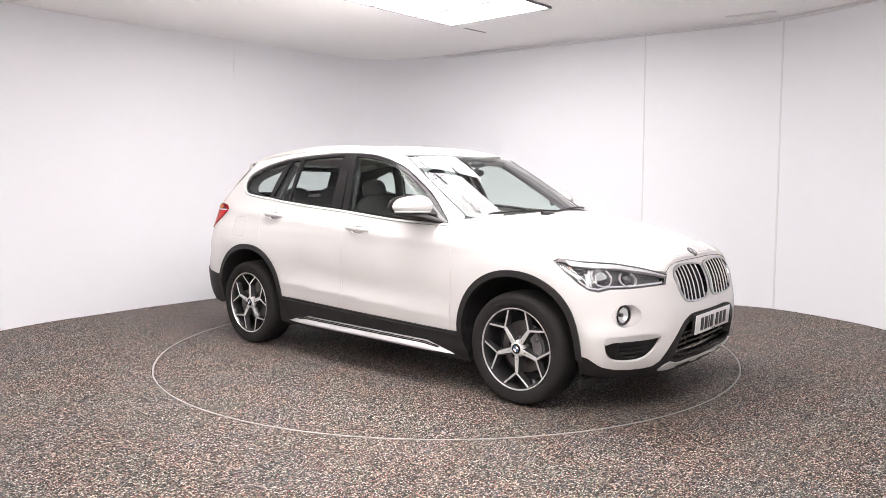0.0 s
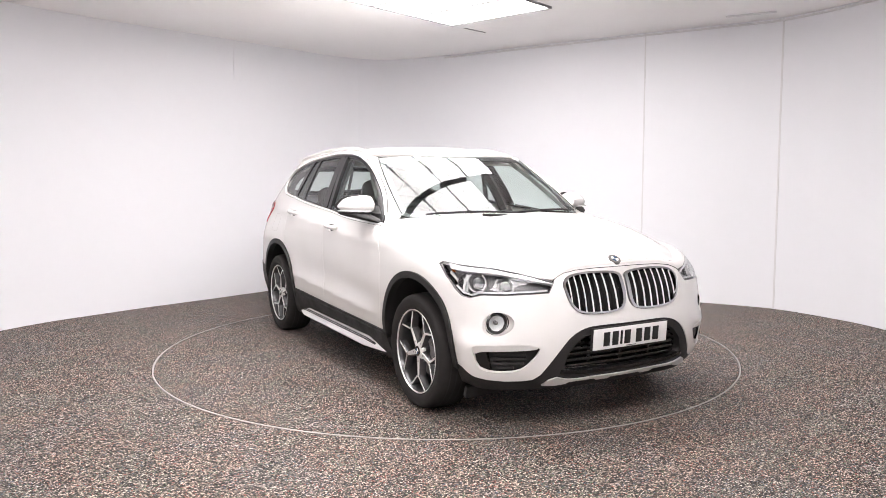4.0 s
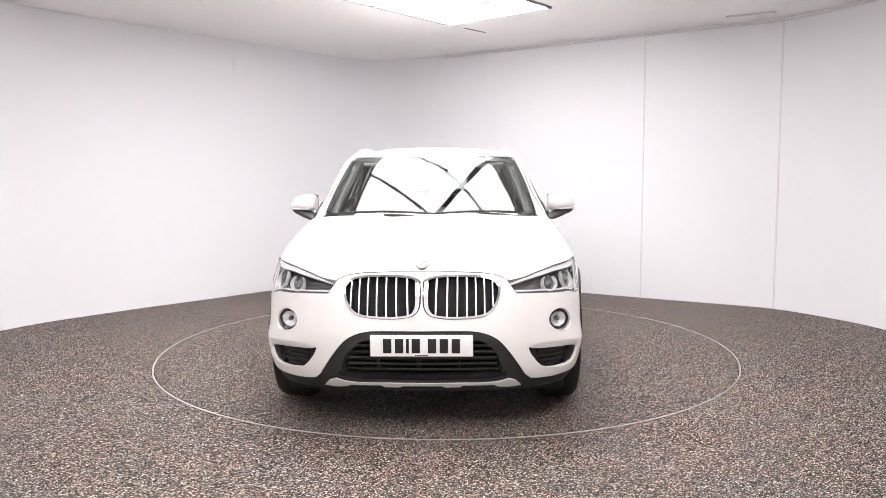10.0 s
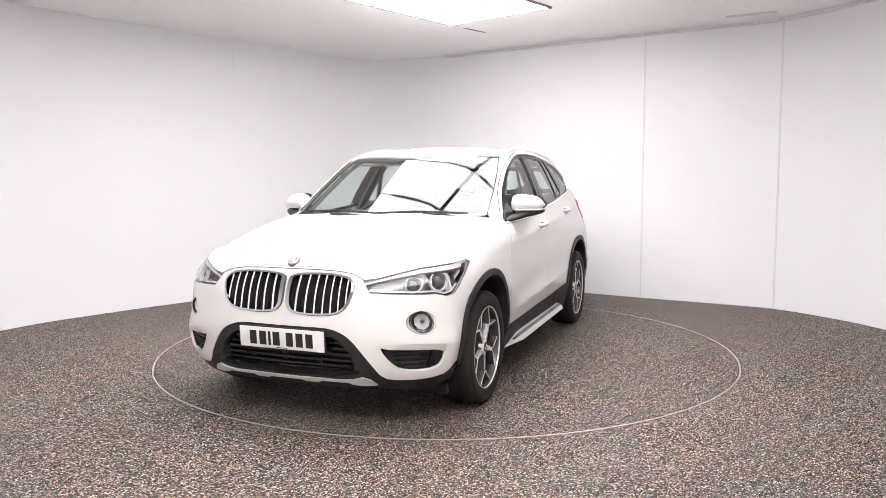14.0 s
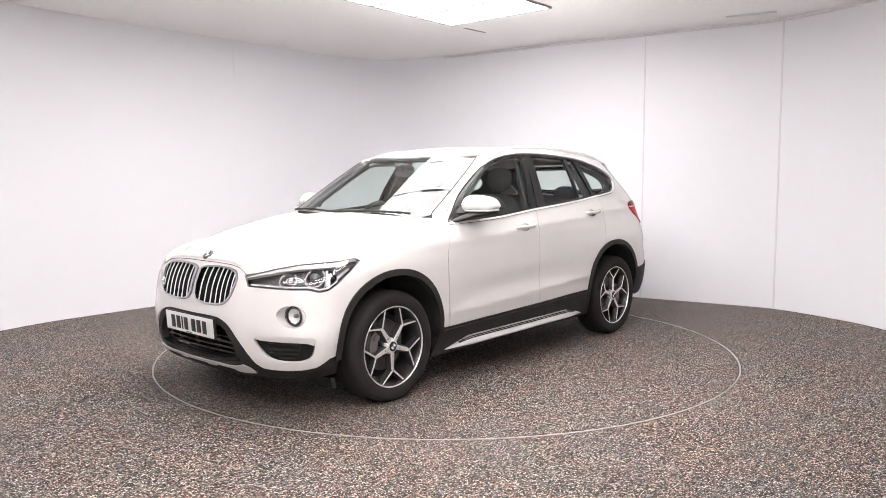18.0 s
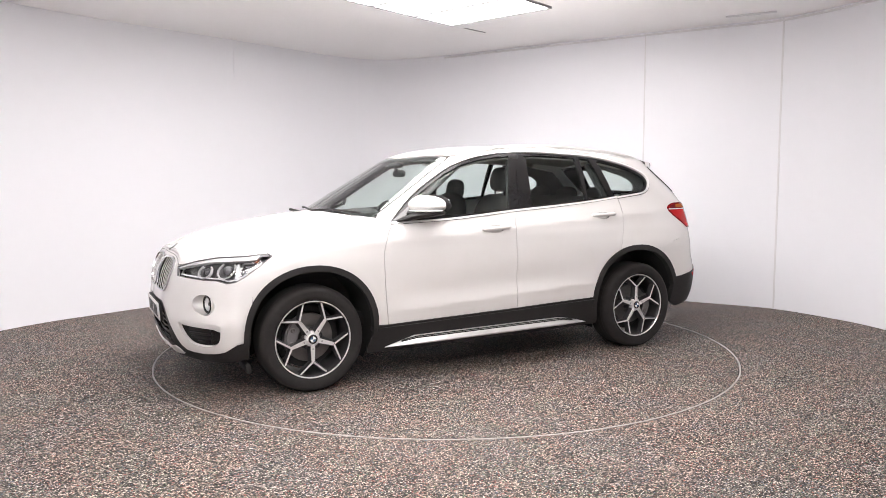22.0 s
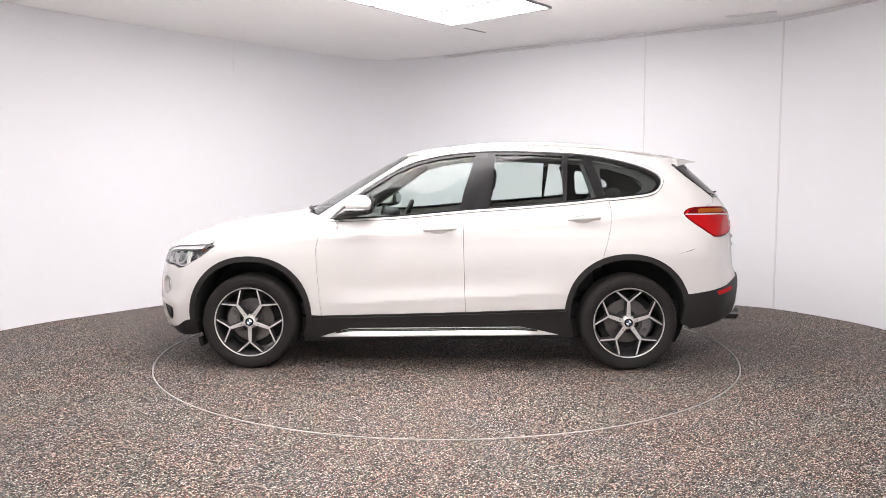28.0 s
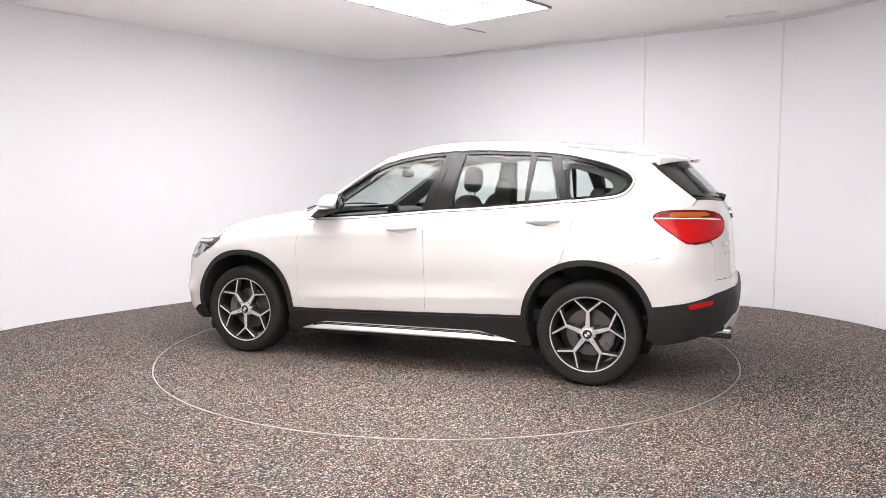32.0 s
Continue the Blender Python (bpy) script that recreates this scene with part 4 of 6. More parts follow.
def headlamps():
    out = fs(LAMP)
    for mi in (False, True):
        sg = -1 if mi else 1
        box = panel("headlamp", out, front_fn, P_LAMPDARK, CAR, step=0.03, rim=0, offset=-0.065, mirror=mi, label="twin-lens headlamp with clear cover")
        border("lamp_rim", out, 0.0035, front_fn, P_LAMPGREY, box, offset=-0.001, rim=0.012, mirror=mi, step=0.016)
        # bright lower edge and upper daylight bar
        low = [(u, z + 0.018) for u, z in fs(LAMP[2:8])]
        strip("light_guide", low, 0.009, front_fn, P_REFLECT, box, offset=-0.02, rim=0.03, mirror=mi, step=0.02)
        brow = fs(LAMP[8:14])
        top = [(u, z - 0.006) for u, z in brow]
        low = [(u, z - 0.013 - 0.0046 * k) for k, (u, z) in enumerate(brow)]
        panel("brow", top + low[::-1], front_fn, P_REFLECT, box, offset=-0.006, rim=0.03, mirror=mi, step=0.02, label="bright brow over the lenses")
        for (x, z, r) in ((1.850, 0.800, 0.056), (1.962, 0.788, 0.047)):
            u, v = fs([(x, z, "x")])[0]
            nn = (front_fn(u + 0.01, v) - front_fn(u - 0.01, v)).cross(front_fn(u, v + 0.01) - front_fn(u, v - 0.01)).normalized()
            nn = nn if nn.x > 0 else -nn
            c = front_fn(u, v) - nn * 0.016
            # six-cornered daylight ring, open at the top
            wide = (front_fn(u + 0.01, v) - front_fn(u - 0.01, v)).length / 0.02
            hexa = [(u - r * math.cos(radians(a)) / wide, v + 0.90 * r * math.sin(radians(a))) for a in (128, 150, 180, 205, 236, 270, 304, 335, 360, 390, 412)]
            strip("daylight_ring", hexa, 0.0055, front_fn, P_RINGLIGHT, box, offset=-0.014, rim=0.02, mirror=mi, step=0.012, label="angular daylight ring")
            for name, prof, mat in (("bowl", [(r * 0.90, -0.018), (r * 0.74, -0.03), (r * 0.62, -0.036), (r * 0.55, -0.045)], P_LAMPGREY),
                                    ("projector", [(r * 0.60, -0.04), (r * 0.56, -0.022), (r * 0.38, -0.010), (r * 0.18, -0.005), (0.0001, -0.004)], P_PROJECTOR)):
                bm = bmesh.new()
                lathe(bm, prof, 32, "z")
                o = part(name, bm, mat, box)
                n = Vector((nn.x, nn.y * sg, nn.z * 0.6))
                o.matrix_basis = Matrix.Translation((c.x, c.y * sg, c.z)) @ n.to_track_quat("Z", "Y").to_matrix().to_4x4()
        # upright divider and amber side reflector
        strip("divider", fs([(1.792, 0.738, "x"), (1.790, 0.78, "x"), (1.778, 0.838, "x")]), 0.016, front_fn, P_REFLECT, box, offset=-0.022, rim=0.03, mirror=mi)
        panel("dark_facet", fs([(1.776, 0.757, "x"), (1.735, 0.782, "x"), (1.728, 0.812, "x"), (1.748, 0.824, "x"), (1.770, 0.800, "x")]), front_fn, P_GLOSS, box, step=0.02, rim=0.01, offset=-0.028, mirror=mi)
        panel("upper_facet", fs([(1.760, 0.838, "x"), (1.70, 0.842, "x"), (1.66, 0.868, "x"), (1.72, 0.868, "x")]), front_fn, P_LAMPDARK, box, step=0.02, rim=0.01, offset=-0.034, mirror=mi)
        panel("side_reflector", fs([(1.680, 0.860, "x"), (1.658, 0.862, "x"), (1.664, 0.849, "x"), (1.686, 0.845, "x")]), front_fn, P_AMBER, box, step=0.02, rim=0.01, offset=-0.03, mirror=mi)
        strip("side_fin", fs([(1.78, 0.755, "x"), (1.72, 0.795, "x"), (1.64, 0.845, "x")]), 0.02, front_fn, P_REFLECT, box, offset=-0.045, rim=0.02, mirror=mi)
        wing_fs = fs([(1.815, 0.745, "x"), (1.765, 0.770, "x"), (1.715, 0.800, "x"), (1.735, 0.822, "x"), (1.785, 0.818, "x"), (1.80, 0.79, "x")])
        panel("side_mirror", wing_fs, front_fn, P_REFLECT, box, step=0.02, rim=0.01, offset=-0.038, mirror=mi)
        panel("lens", shrink(out, 0.006), front_fn, P_LAMPGLASS, box, step=0.03, rim=0.004, offset=-0.003, mirror=mi)


headlamps()


# ---------------------------------------------------------------- cladding, sills, steps
def cladding():
    for c in (ARCH_F, ARCH_R):
        a0, a1 = (-6, 184) if c is ARCH_F else (-4, 168)
        band = arch(c, R_OUT + 0.004, a0, a1, 30) + arch(c, R_IN, a1, a0, 30)
        both("wheel_arch_trim", band, side_fn, P_PLASTIC, CAR, step=0.022, rim=0.05, offset=0.012, label="black plastic wheel arch trim")
        for sg in (1, -1):
            bm = bmesh.new()
            pts = arch(c, R_IN + 0.008, -30, 210, 28)
            rows = [[bm.verts.new((x, sg * min(y, side_y(x, max(z, 0.2)) - 0.035), z)) for x, z in pts] for y in (0.87, 0.7, 0.5)]
            for r, s in zip(rows, rows[1:]):
                for i in range(len(pts) - 1):
                    bm.faces.new((r[i], r[i + 1], s[i + 1], s[i]))
            mid = bm.verts.new((c[0], sg * 0.5, c[1]))
            for i in range(len(pts) - 1):
                bm.faces.new((rows[-1][i], rows[-1][i + 1], mid))
            part("arch_liner", bm, P_DARK, CAR)
    # sill cladding
    sill = [(0.905, 0.380), (0.3, 0.396), (-0.2, 0.410), (-0.55, 0.423), (-0.900, 0.434), (-0.93, 0.36), (-0.955, 0.25), (-0.95, 0.225), (-0.5, 0.215), (0.4, 0.205), (0.95, 0.195), (0.955, 0.25), (0.925, 0.33)]
    both("sill_cladding", sill, side_fn, P_PLASTIC, CAR, step=0.03, rim=0.03, offset=0.008, label="black plastic sill cladding")
    strip_line = [(0.90, 0.374), (0.3, 0.389), (-0.2, 0.403), (-0.55, 0.416), (-0.90, 0.427)]
    for mi in (False, True):
        strip("sill_bead", [(x, z - 0.012) for x, z in strip_line], 0.012, side_fn, P_PLASTIC, CAR, offset=0.016, rim=0.02, mirror=mi, step=0.03)
    # aluminium side steps with three ribs
    for sg in (1, -1):
        bm = bmesh.new()
        prof = [(0.848, 0.305), (0.886, 0.296), (0.917, 0.272), (0.925, 0.256), (0.917, 0.246), (0.86, 0.240)]
        xs = [(0.83, 0.0), (0.72, 0.55), (0.62, 1.0), (0.3, 1.0), (-0.3, 1.0), (-0.58, 1.0), (-0.70, 0.6), (-0.86, 0.0)]
        rows = []
        for x, k in xs:
            lift = -0.012 * x
            rows.append([bm.verts.new((x, sg * (0.838 + (y - 0.838) * (0.12 + 0.88 * k)), 0.232 + (z - 0.232) * (0.12 + 0.88 * k) + lift)) for y, z in prof])
        for r, s in zip(rows, rows[1:]):
            for i in range(len(prof) - 1):
                bm.faces.new((r[i], r[i + 1], s[i + 1], s[i]))
        bm.faces.new(rows[0])
        bm.faces.new(rows[-1])
        bmesh.ops.recalc_face_normals(bm, faces=bm.faces[:])
        st = part("side_step", bm, P_SATIN, CAR, "satin aluminium side step")
        for f in (0.25, 0.55):
            bm = bmesh.new()
            pts = []
            for x, k in xs[1:-1]:
                y, z = 0.886 + 0.031 * f, 0.296 - 0.024 * f
                pts.append((x, sg * (0.838 + (y - 0.838) * (0.12 + 0.88 * k)), 0.232 + (z - 0.232) * (0.12 + 0.88 * k) - 0.012 * x + 0.0045))
            tube(bm, pts, 0.0034, 6)
            part("tread_rib", bm, P_PLASTIC, st)


cladding()


# ---------------------------------------------------------------- rear
def rear():
    lamp = catmull(rs([(-1.935, 0.938, "x"), (-1.835, 0.996, "x"), (-1.757, 1.050, "x"), (-1.718, 1.096, "x"), (-1.745, 1.124, "x"), (-1.80, 1.137, "x"), (-1.90, 1.139, "x"),
               (-2.04, 1.134, "x"), (-2.10, 1.11, "x"), (-2.13, 1.06, "x"), (-2.13, 0.99, "x"), (-2.09, 0.948, "x"), (-2.0, 0.934, "x")]), 2, True)
    line = rs([(-1.73, 1.088, "x"), (-1.85, 1.088, "x"), (-2.0, 1.087, "x"), (-2.11, 1.075, "x")])
    for mi in (False, True):
        t = panel("tail_lamp", lamp, rear_fn, P_RED, CAR, step=0.025, rim=0.04, offset=0.006, mirror=mi, label="red tail lamp with amber band")
        border("lamp_edge", lamp, 0.008, rear_fn, P_DEEPRED, t, offset=0.0075, rim=0.006, mirror=mi)
        upper = rs([(-1.745, 1.093, "x"), (-1.76, 1.118, "x"), (-1.81, 1.131, "x"), (-2.04, 1.128, "x"), (-2.085, 1.108, "x"), (-2.09, 1.093, "x")])
        panel("upper_lens", upper, rear_fn, P_DEEPRED, t, step=0.02, rim=0.003, offset=0.0078, mirror=mi)
        strip("light_line", line, 0.007, rear_fn, P_WHITE_ENAMEL, t, offset=0.009, rim=0.006, mirror=mi)
        amb = rs([(-1.82, 1.098, "x"), (-1.82, 1.118, "x"), (-1.84, 1.126, "x"), (-2.03, 1.124, "x"), (-2.06, 1.105, "x"), (-2.0, 1.097, "x")])
        panel("indicator", amb, rear_fn, P_AMBER, t, step=0.02, rim=0.004, offset=0.009, mirror=mi)
        # reflector in the bumper
        panel("rear_reflector", rs([(-1.975, 0.558, "x"), (-2.06, 0.574, "x"), (-2.13, 0.58, "x"), (-2.125, 0.552, "x"), (-1.99, 0.532, "x")]), rear_fn, P_RED, CAR, step=0.02, rim=0.01, offset=0.008, mirror=mi, label="red bumper reflector")
    # tailgate below the window
    side = rs([(0.66, 0.70), (0.64, 0.90), (-2.09, 0.944, "x"), (-2.134, 0.985, "x"), (-2.136, 1.06, "x"), (-2.105, 1.115, "x"), (-2.04, 1.14, "x"), (-1.90, 1.145, "x"), (-1.962, 1.168, "x"), (-1.980, 1.200, "x"), (0.54, 1.202), (0.30, 1.188), (0.0, 1.184)])
    lowr = rs([(0.0, 0.70), (0.3, 0.70)])
    out = lowr + side + flip(side)[1:] + flip(lowr)[:-1]
    gate = panel("tailgate", out, rear_fn, P_WHITE, CAR, step=0.03, rim=0.02, label="white tailgate")
    bm = bmesh.new()
    lathe(bm, [(0.0001, 0.008), (0.036, 0.008), (0.041, 0.004), (0.041, -0.01)], 32, "z")
    bd = part("rear_badge", bm, P_CHROME, gate, "plain round chrome badge")
    bd.matrix_basis = pose(-2.165, 0, 1.10, 0, -75, 0)
    for z, w in ((0.92, 0.14), (0.86, 0.09)):
        bm = bmesh.new()
        add_box(bm, 0, 0, 0, 0.004, w, 0.022, 0.001)
        o = part("script_bar", bm, P_CHROME, gate)
        o.matrix_basis = pose(rear_pt(rear_s(y=0.5, z=z), z).x - 0.001, 0.5, z, 0, 0, -12)
    # upper bumper, white
    up = rs([(-1.499, 0.7745, "x"), (-1.562, 0.7893, "x"), (-1.691, 0.8273, "x"), (-1.80, 0.8615, "x"), (-1.85, 0.880, "x"), (-1.905, 0.906, "x"), (-1.936, 0.942, "x"), (-2.0, 0.928, "x"), (-2.085, 0.938, "x"), (0.6415, 0.90), (0.6615, 0.70), (0.66, 0.697), (0.0, 0.697)])
    dn = rs([(-2.24, 0.64, "x"), (0.5, 0.640), (0.70, 0.62), (-2.09, 0.598, "x"), (-1.98, 0.575, "x"), (-1.85, 0.556, "x"), (-1.735, 0.540, "x")])
    dn[0] = (0.0, 0.640)
    arcr = rs([(x, z, "x") for x, z in arch(ARCH_R, R_OUT, 156, 112, 8) if z < 0.77])
    L0 = dn[1:] + arcr + up[:-1]
    full = [(0.0, 0.640)] + L0 + [(0.0, 0.697)] + flip(L0)
    panel("rear_bumper", full, rear_fn, P_WHITE, CAR, step=0.03, rim=0.02, offset=-0.0012, label="white rear bumper")
    # lower bumper, black
    lo = rs([(0.5, 0.640), (0.70, 0.62), (-2.09, 0.598, "x"), (-1.98, 0.575, "x"), (-1.85, 0.556, "x"), (-1.735, 0.540, "x"), (-1.715, 0.44, "x"), (-1.70, 0.335, "x"), (-1.76, 0.295, "x"), (-1.95, 0.325, "x"), (-2.08, 0.355, "x"), (0.6, 0.37), (0.3, 0.37)])
    full = [(0.0, 0.640)] + lo + [(0.0, 0.37)] + flip(lo)
    panel("rear_apron", full, rear_fn, P_PLASTIC, CAR, step=0.03, rim=0.04, offset=0.006, label="black plastic rear apron")
    sk = rs([(0.35, 0.47), (0.5, 0.455), (0.58, 0.40), (0.55, 0.36), (0.3, 0.34)])
    full = [(0.0, 0.475)] + sk + [(0.0, 0.335)] + flip(sk)
    panel("rear_skid", full, rear_fn, P_SATIN, CAR, step=0.03, rim=0.03, offset=0.014, label="silver rear skid strip")
    for sg in (1, -1):
        bm = bmesh.new()
        lathe(bm, [(0.030, 0.16), (0.040, 0.16), (0.043, 0.0), (0.041, -0.015), (0.036, -0.015), (0.034, 0.15)], 28, "x")
        o = part("exhaust_tip", bm, P_MIRROR, CAR, "chrome exhaust tip")
        o.matrix_basis = pose(-2.195, sg * 0.53, 0.345)
    # rear window
    rw = rs([(0.0, 1.465), (0.40, 1.457), (-1.680, 1.436, "x"), (-1.718, 1.406, "x"), (-1.782, 1.352, "x"), (-1.857, 1.294, "x"), (-1.942, 1.229, "x"), (-1.980, 1.206, "x"), (0.53, 1.207), (0.3, 1.194), (0.0, 1.19)])
    full = rw + flip(rw)[1:-1]
    panel("rear_window", full, rear_fn, P_TINT, CAR, step=0.035, rim=0.005, offset=0.004, label="tinted rear window")
    border("window_band", full, 0.035, rear_fn, P_GLOSS, CAR, offset=0.0, rim=0.01)
    # gloss black blades beside the window, widened to paint the glass's dark reflection
    blade = rs([(-1.680, 1.436, "x"), (-1.718, 1.406, "x"), (-1.782, 1.352, "x"), (-1.857, 1.294, "x"), (-1.940, 1.231, "x"), (0.535, 1.215), (0.50, 1.30), (0.455, 1.40), (0.43, 1.45)])
    for mi in (False, True):
        panel("window_blade", blade, rear_fn, P_GLOSS, CAR, step=0.03, rim=0.006, offset=0.0075, mirror=mi)

    # roof spoiler: a wedge that carries the roof on and thins out to its rear edge
    def front_x(y):
        return -1.737 + 0.062 * (abs(y) / 0.6) ** 2

    def rear_x(y):
        return -1.942 + 0.03 * (y / 0.4) ** 2 + max(0.0, abs(y) - 0.38) ** 1.1

    bm = bmesh.new()
    ys = [0.562 * math.sin(math.pi / 2 * k / 14) for k in range(-14, 15)]
    top, bot = [], []
    for y in ys:
        a, b = front_x(y), rear_x(y)
        ra, rb = [], []
        for k in range(9):
            x = a + (b - a) * k / 8
            f = min(1.0, max(0.0, (x + 1.942) / 0.24))
            z = roof_z(x, y)
            ra.append(bm.verts.new((x, y, z)))
            rb.append(bm.verts.new((x, y * (1 + 0.03 * f), z - 0.003 - 0.055 * f ** 1.5)))
        top.append(ra)
        bot.append(rb)
    for q, inv in ((top, False), (bot, True)):
        for r0, r1 in zip(q, q[1:]):
            for k in range(8):
                f = (r0[k], r0[k + 1], r1[k + 1], r1[k])
                bm.faces.new(f[::-1] if inv else f)
    for j in range(len(ys) - 1):
        bm.faces.new((top[j][8], top[j + 1][8], bot[j + 1][8], bot[j][8]))
    for j in (0, len(ys) - 1):
        for k in range(8):
            bm.faces.new((top[j][k], top[j][k + 1], bot[j][k + 1], bot[j][k]))
    bmesh.ops.recalc_face_normals(bm, faces=bm.faces[:])
    spl = part("spoiler", bm, P_WHITE, CAR, "white roof spoiler")
    bm = bmesh.new()
    add_box(bm, 0, 0, 0, 0.012, 0.28, 0.012, 0.003)
    o = part("brake_light", bm, P_RED, spl)
    o.matrix_basis = pose(-1.90, 0, 1.460)
    # rear wiper
    bm = bmesh.new()
    pts = [rear_pt(rear_s(y=y, z=z), z) + Vector((-0.02, 0, 0.012)) for y, z in ((0.02, 1.205), (0.15, 1.215), (0.3, 1.225), (0.36, 1.228))]
    tube(bm, pts, [0.013, 0.010, 0.007, 0.005], 8)
    w = part("rear_wiper", bm, P_PLASTIC, CAR, "black rear wiper")
    bm = bmesh.new()
    lathe(bm, [(0.0001, -0.04), (0.022, -0.035), (0.026, 0.0), (0.02, 0.03)], 20, "x")
    o = part("wiper_hub", bm, P_PLASTIC, w)
    o.matrix_basis = pose(-2.085, 0.02, 1.205)


rear()


# ---------------------------------------------------------------- glass and window trim
BELT_CURVE = curve(BELT)
CANT_CURVE = curve(QUARTER[-1:] + CANT)


def windows():
    # windscreen
    zt = [1.115, 1.17, 1.23, 1.29, 1.35, 1.41, 1.46, 1.49]
    right = [(girth(0.5, z) * screen_f(z), z) for z in zt]
    top = [(0.56, 1.503), (0.40, 1.508), (0.2, 1.511), (0.0, 1.512)]
    low = [(0.0, 1.088), (0.3, 1.088), (0.55, 1.090), (0.68, 1.098)]
    half = low + right + top
    full = half + [(-y, z) for y, z in half[::-1][1:-1]]
    bm = bmesh.new()
    rows = []
    for j in range(25):
        row = []
        for i in range(41):
            q = -1 + i / 20
            z = (1.088 + 0.024 * abs(q) ** 5) * (1 - j / 24) + (1.513 - 0.020 * abs(q) ** 5) * j / 24
            row.append(bm.verts.new(screen_pt(q * girth(0.5, z) * screen_f(z), z) - Vector((0.001, 0, 0.0017))))
        rows.append(row)
    for r0, r1 in zip(rows, rows[1:]):
        for i in range(40):
            bm.faces.new((r0[i], r0[i + 1], r1[i + 1], r1[i]))
    part("windscreen", bm, P_GLASS, CAR, "clear windscreen")
    panel("screen_band", full, lambda u, v: screen_pt(u, v), P_GLOSS, CAR, holes=[shrink(full, 0.026)], step=0.03, rim=0.006, offset=-0.010)
    # thin seals between the glass and the pillars
    for sg in (1, -1):
        strip("screen_seal", [(sg * (y - 0.004), z) for y, z in right], 0.008, lambda u, v: screen_pt(u, v), P_PLASTIC, CAR, offset=0.0015, rim=0.004, step=0.03)
    # cowl
    half = [(1.035, 0.0), (1.027, 0.3), (0.977, 0.52), (0.905, 0.685), (0.85, 0.77), (0.80, 0.755), (0.855, 0.63), (0.93, 0.4), (0.97, 0.0)]
    plan = half + [(x, -y) for x, y in half[::-1][1:-1]]
    panel("cowl", plan, lambda u, v: Vector((u, v, hood_z(u, v) - 0.022)), P_PLASTIC, CAR, step=0.04, rim=0.03, ref=Vector((0.9, 0, 0.3)))
    # side glass
    gap = 0.022

    def low_z(x):
        return BELT_CURVE(x) + 0.019

    def top_z(x):
        return CANT_CURVE(x) - gap
    fg = [(0.56, low_z(0.56))] + [(x, low_z(x)) for x in (0.4, 0.2, 0.0, -0.155)] + [(-0.20, 1.25), (-0.245, 1.39), (-0.283, top_z(-0.283))] \
        + [(x, top_z(x)) for x in (-0.15, 0.0, 0.15, 0.3, 0.42, 0.52)] + [(0.60, 1.14)]
    qg = [(-0.905, low_z(-0.905)), (-1.03, low_z(-1.03)), (-1.125, low_z(-1.125)), (-1.075, 1.35), (-1.03, top_z(-1.03)), (-0.93, top_z(-0.93)), (-0.92, 1.35)]
    rg = [(-0.365, low_z(-0.365)), (-0.6, low_z(-0.6)), (-0.885, low_z(-0.885)), (-0.885, 1.35), (-0.888, top_z(-0.888)), (-0.7, top_z(-0.7)), (-0.55, top_z(-0.55)), (-0.41, top_z(-0.41)), (-0.395, 1.35)]
    cg = catmull([(-1.19, 1.206), (-1.36, 1.228), (-1.475, 1.246), (-1.535, 1.285), (-1.548, 1.325), (-1.52, 1.362), (-1.41, 1.41), (-1.26, 1.452), (-1.105, 1.478), (-1.115, 1.43), (-1.15, 1.32)], 3, True)
    for mi in (False, True):
        panel("front_side_glass", fg, side_fn, P_SIDEGLASS, D_FRONT[mi], step=0.04, rim=0.004, offset=-0.012, mirror=mi)
        panel("rear_side_glass", rg, side_fn, P_TINT, D_REAR[mi], step=0.04, rim=0.004, offset=-0.012, mirror=mi)
        panel("quarter_light", qg, side_fn, P_TINT, D_REAR[mi], step=0.04, rim=0.004, offset=-0.012, mirror=mi)
        panel("rear_quarter_glass", cg, side_fn, P_TINT, CAR, step=0.035, rim=0.004, offset=-0.008, mirror=mi, label="tinted rear quarter window")
        # black surround that carries all the panes
        panel("window_surround", shrink(WINDOW, 0.006), side_fn, P_PILLAR, CAR, holes=[fg, rg, qg, cg], step=0.026, rim=0.02, offset=-0.006, mirror=mi, label="gloss black window surround")
        # bright trim lines
        strip("belt_trim", [(x, z - 0.002) for x, z in catmull(BELT, 3)], 0.013, side_fn, P_SLAT, CAR, offset=0.005, rim=0.015, mirror=mi, step=0.025, label="bright belt trim")
        loop = catmull([BELT[-1]] + QUARTER + CANT, 3)
        strip("window_trim", shrink_line(loop, -0.0062), 0.013, side_fn, P_SLAT, CAR, offset=0.005, rim=0.012, mirror=mi, step=0.02, label="bright window trim")
        strip("outer_seal", shrink_line(loop, -0.0148), 0.0042, side_fn, P_PLASTIC, CAR, offset=0.0015, rim=0.004, mirror=mi, step=0.02)
        strip("belt_seal", [(x, z - 0.0098) for x, z in catmull(BELT, 3)], 0.0022, side_fn, P_PLASTIC, CAR, offset=0.0015, rim=0.004, mirror=mi, step=0.025)
        # pillar covers
        strip("pillar_cover", [(-0.185, 1.122), (-0.215, 1.25), (-0.262, 1.39), (-0.302, 1.512)], 0.055, side_fn, P_PILLAR, D_FRONT[mi], offset=0.001, rim=0.02, mirror=mi)
        strip("pillar_cover", [(-0.292, 1.128), (-0.312, 1.25), (-0.345, 1.39), (-0.372, 1.512)], 0.095, side_fn, P_PILLAR, D_REAR[mi], offset=0.001, rim=0.02, mirror=mi)


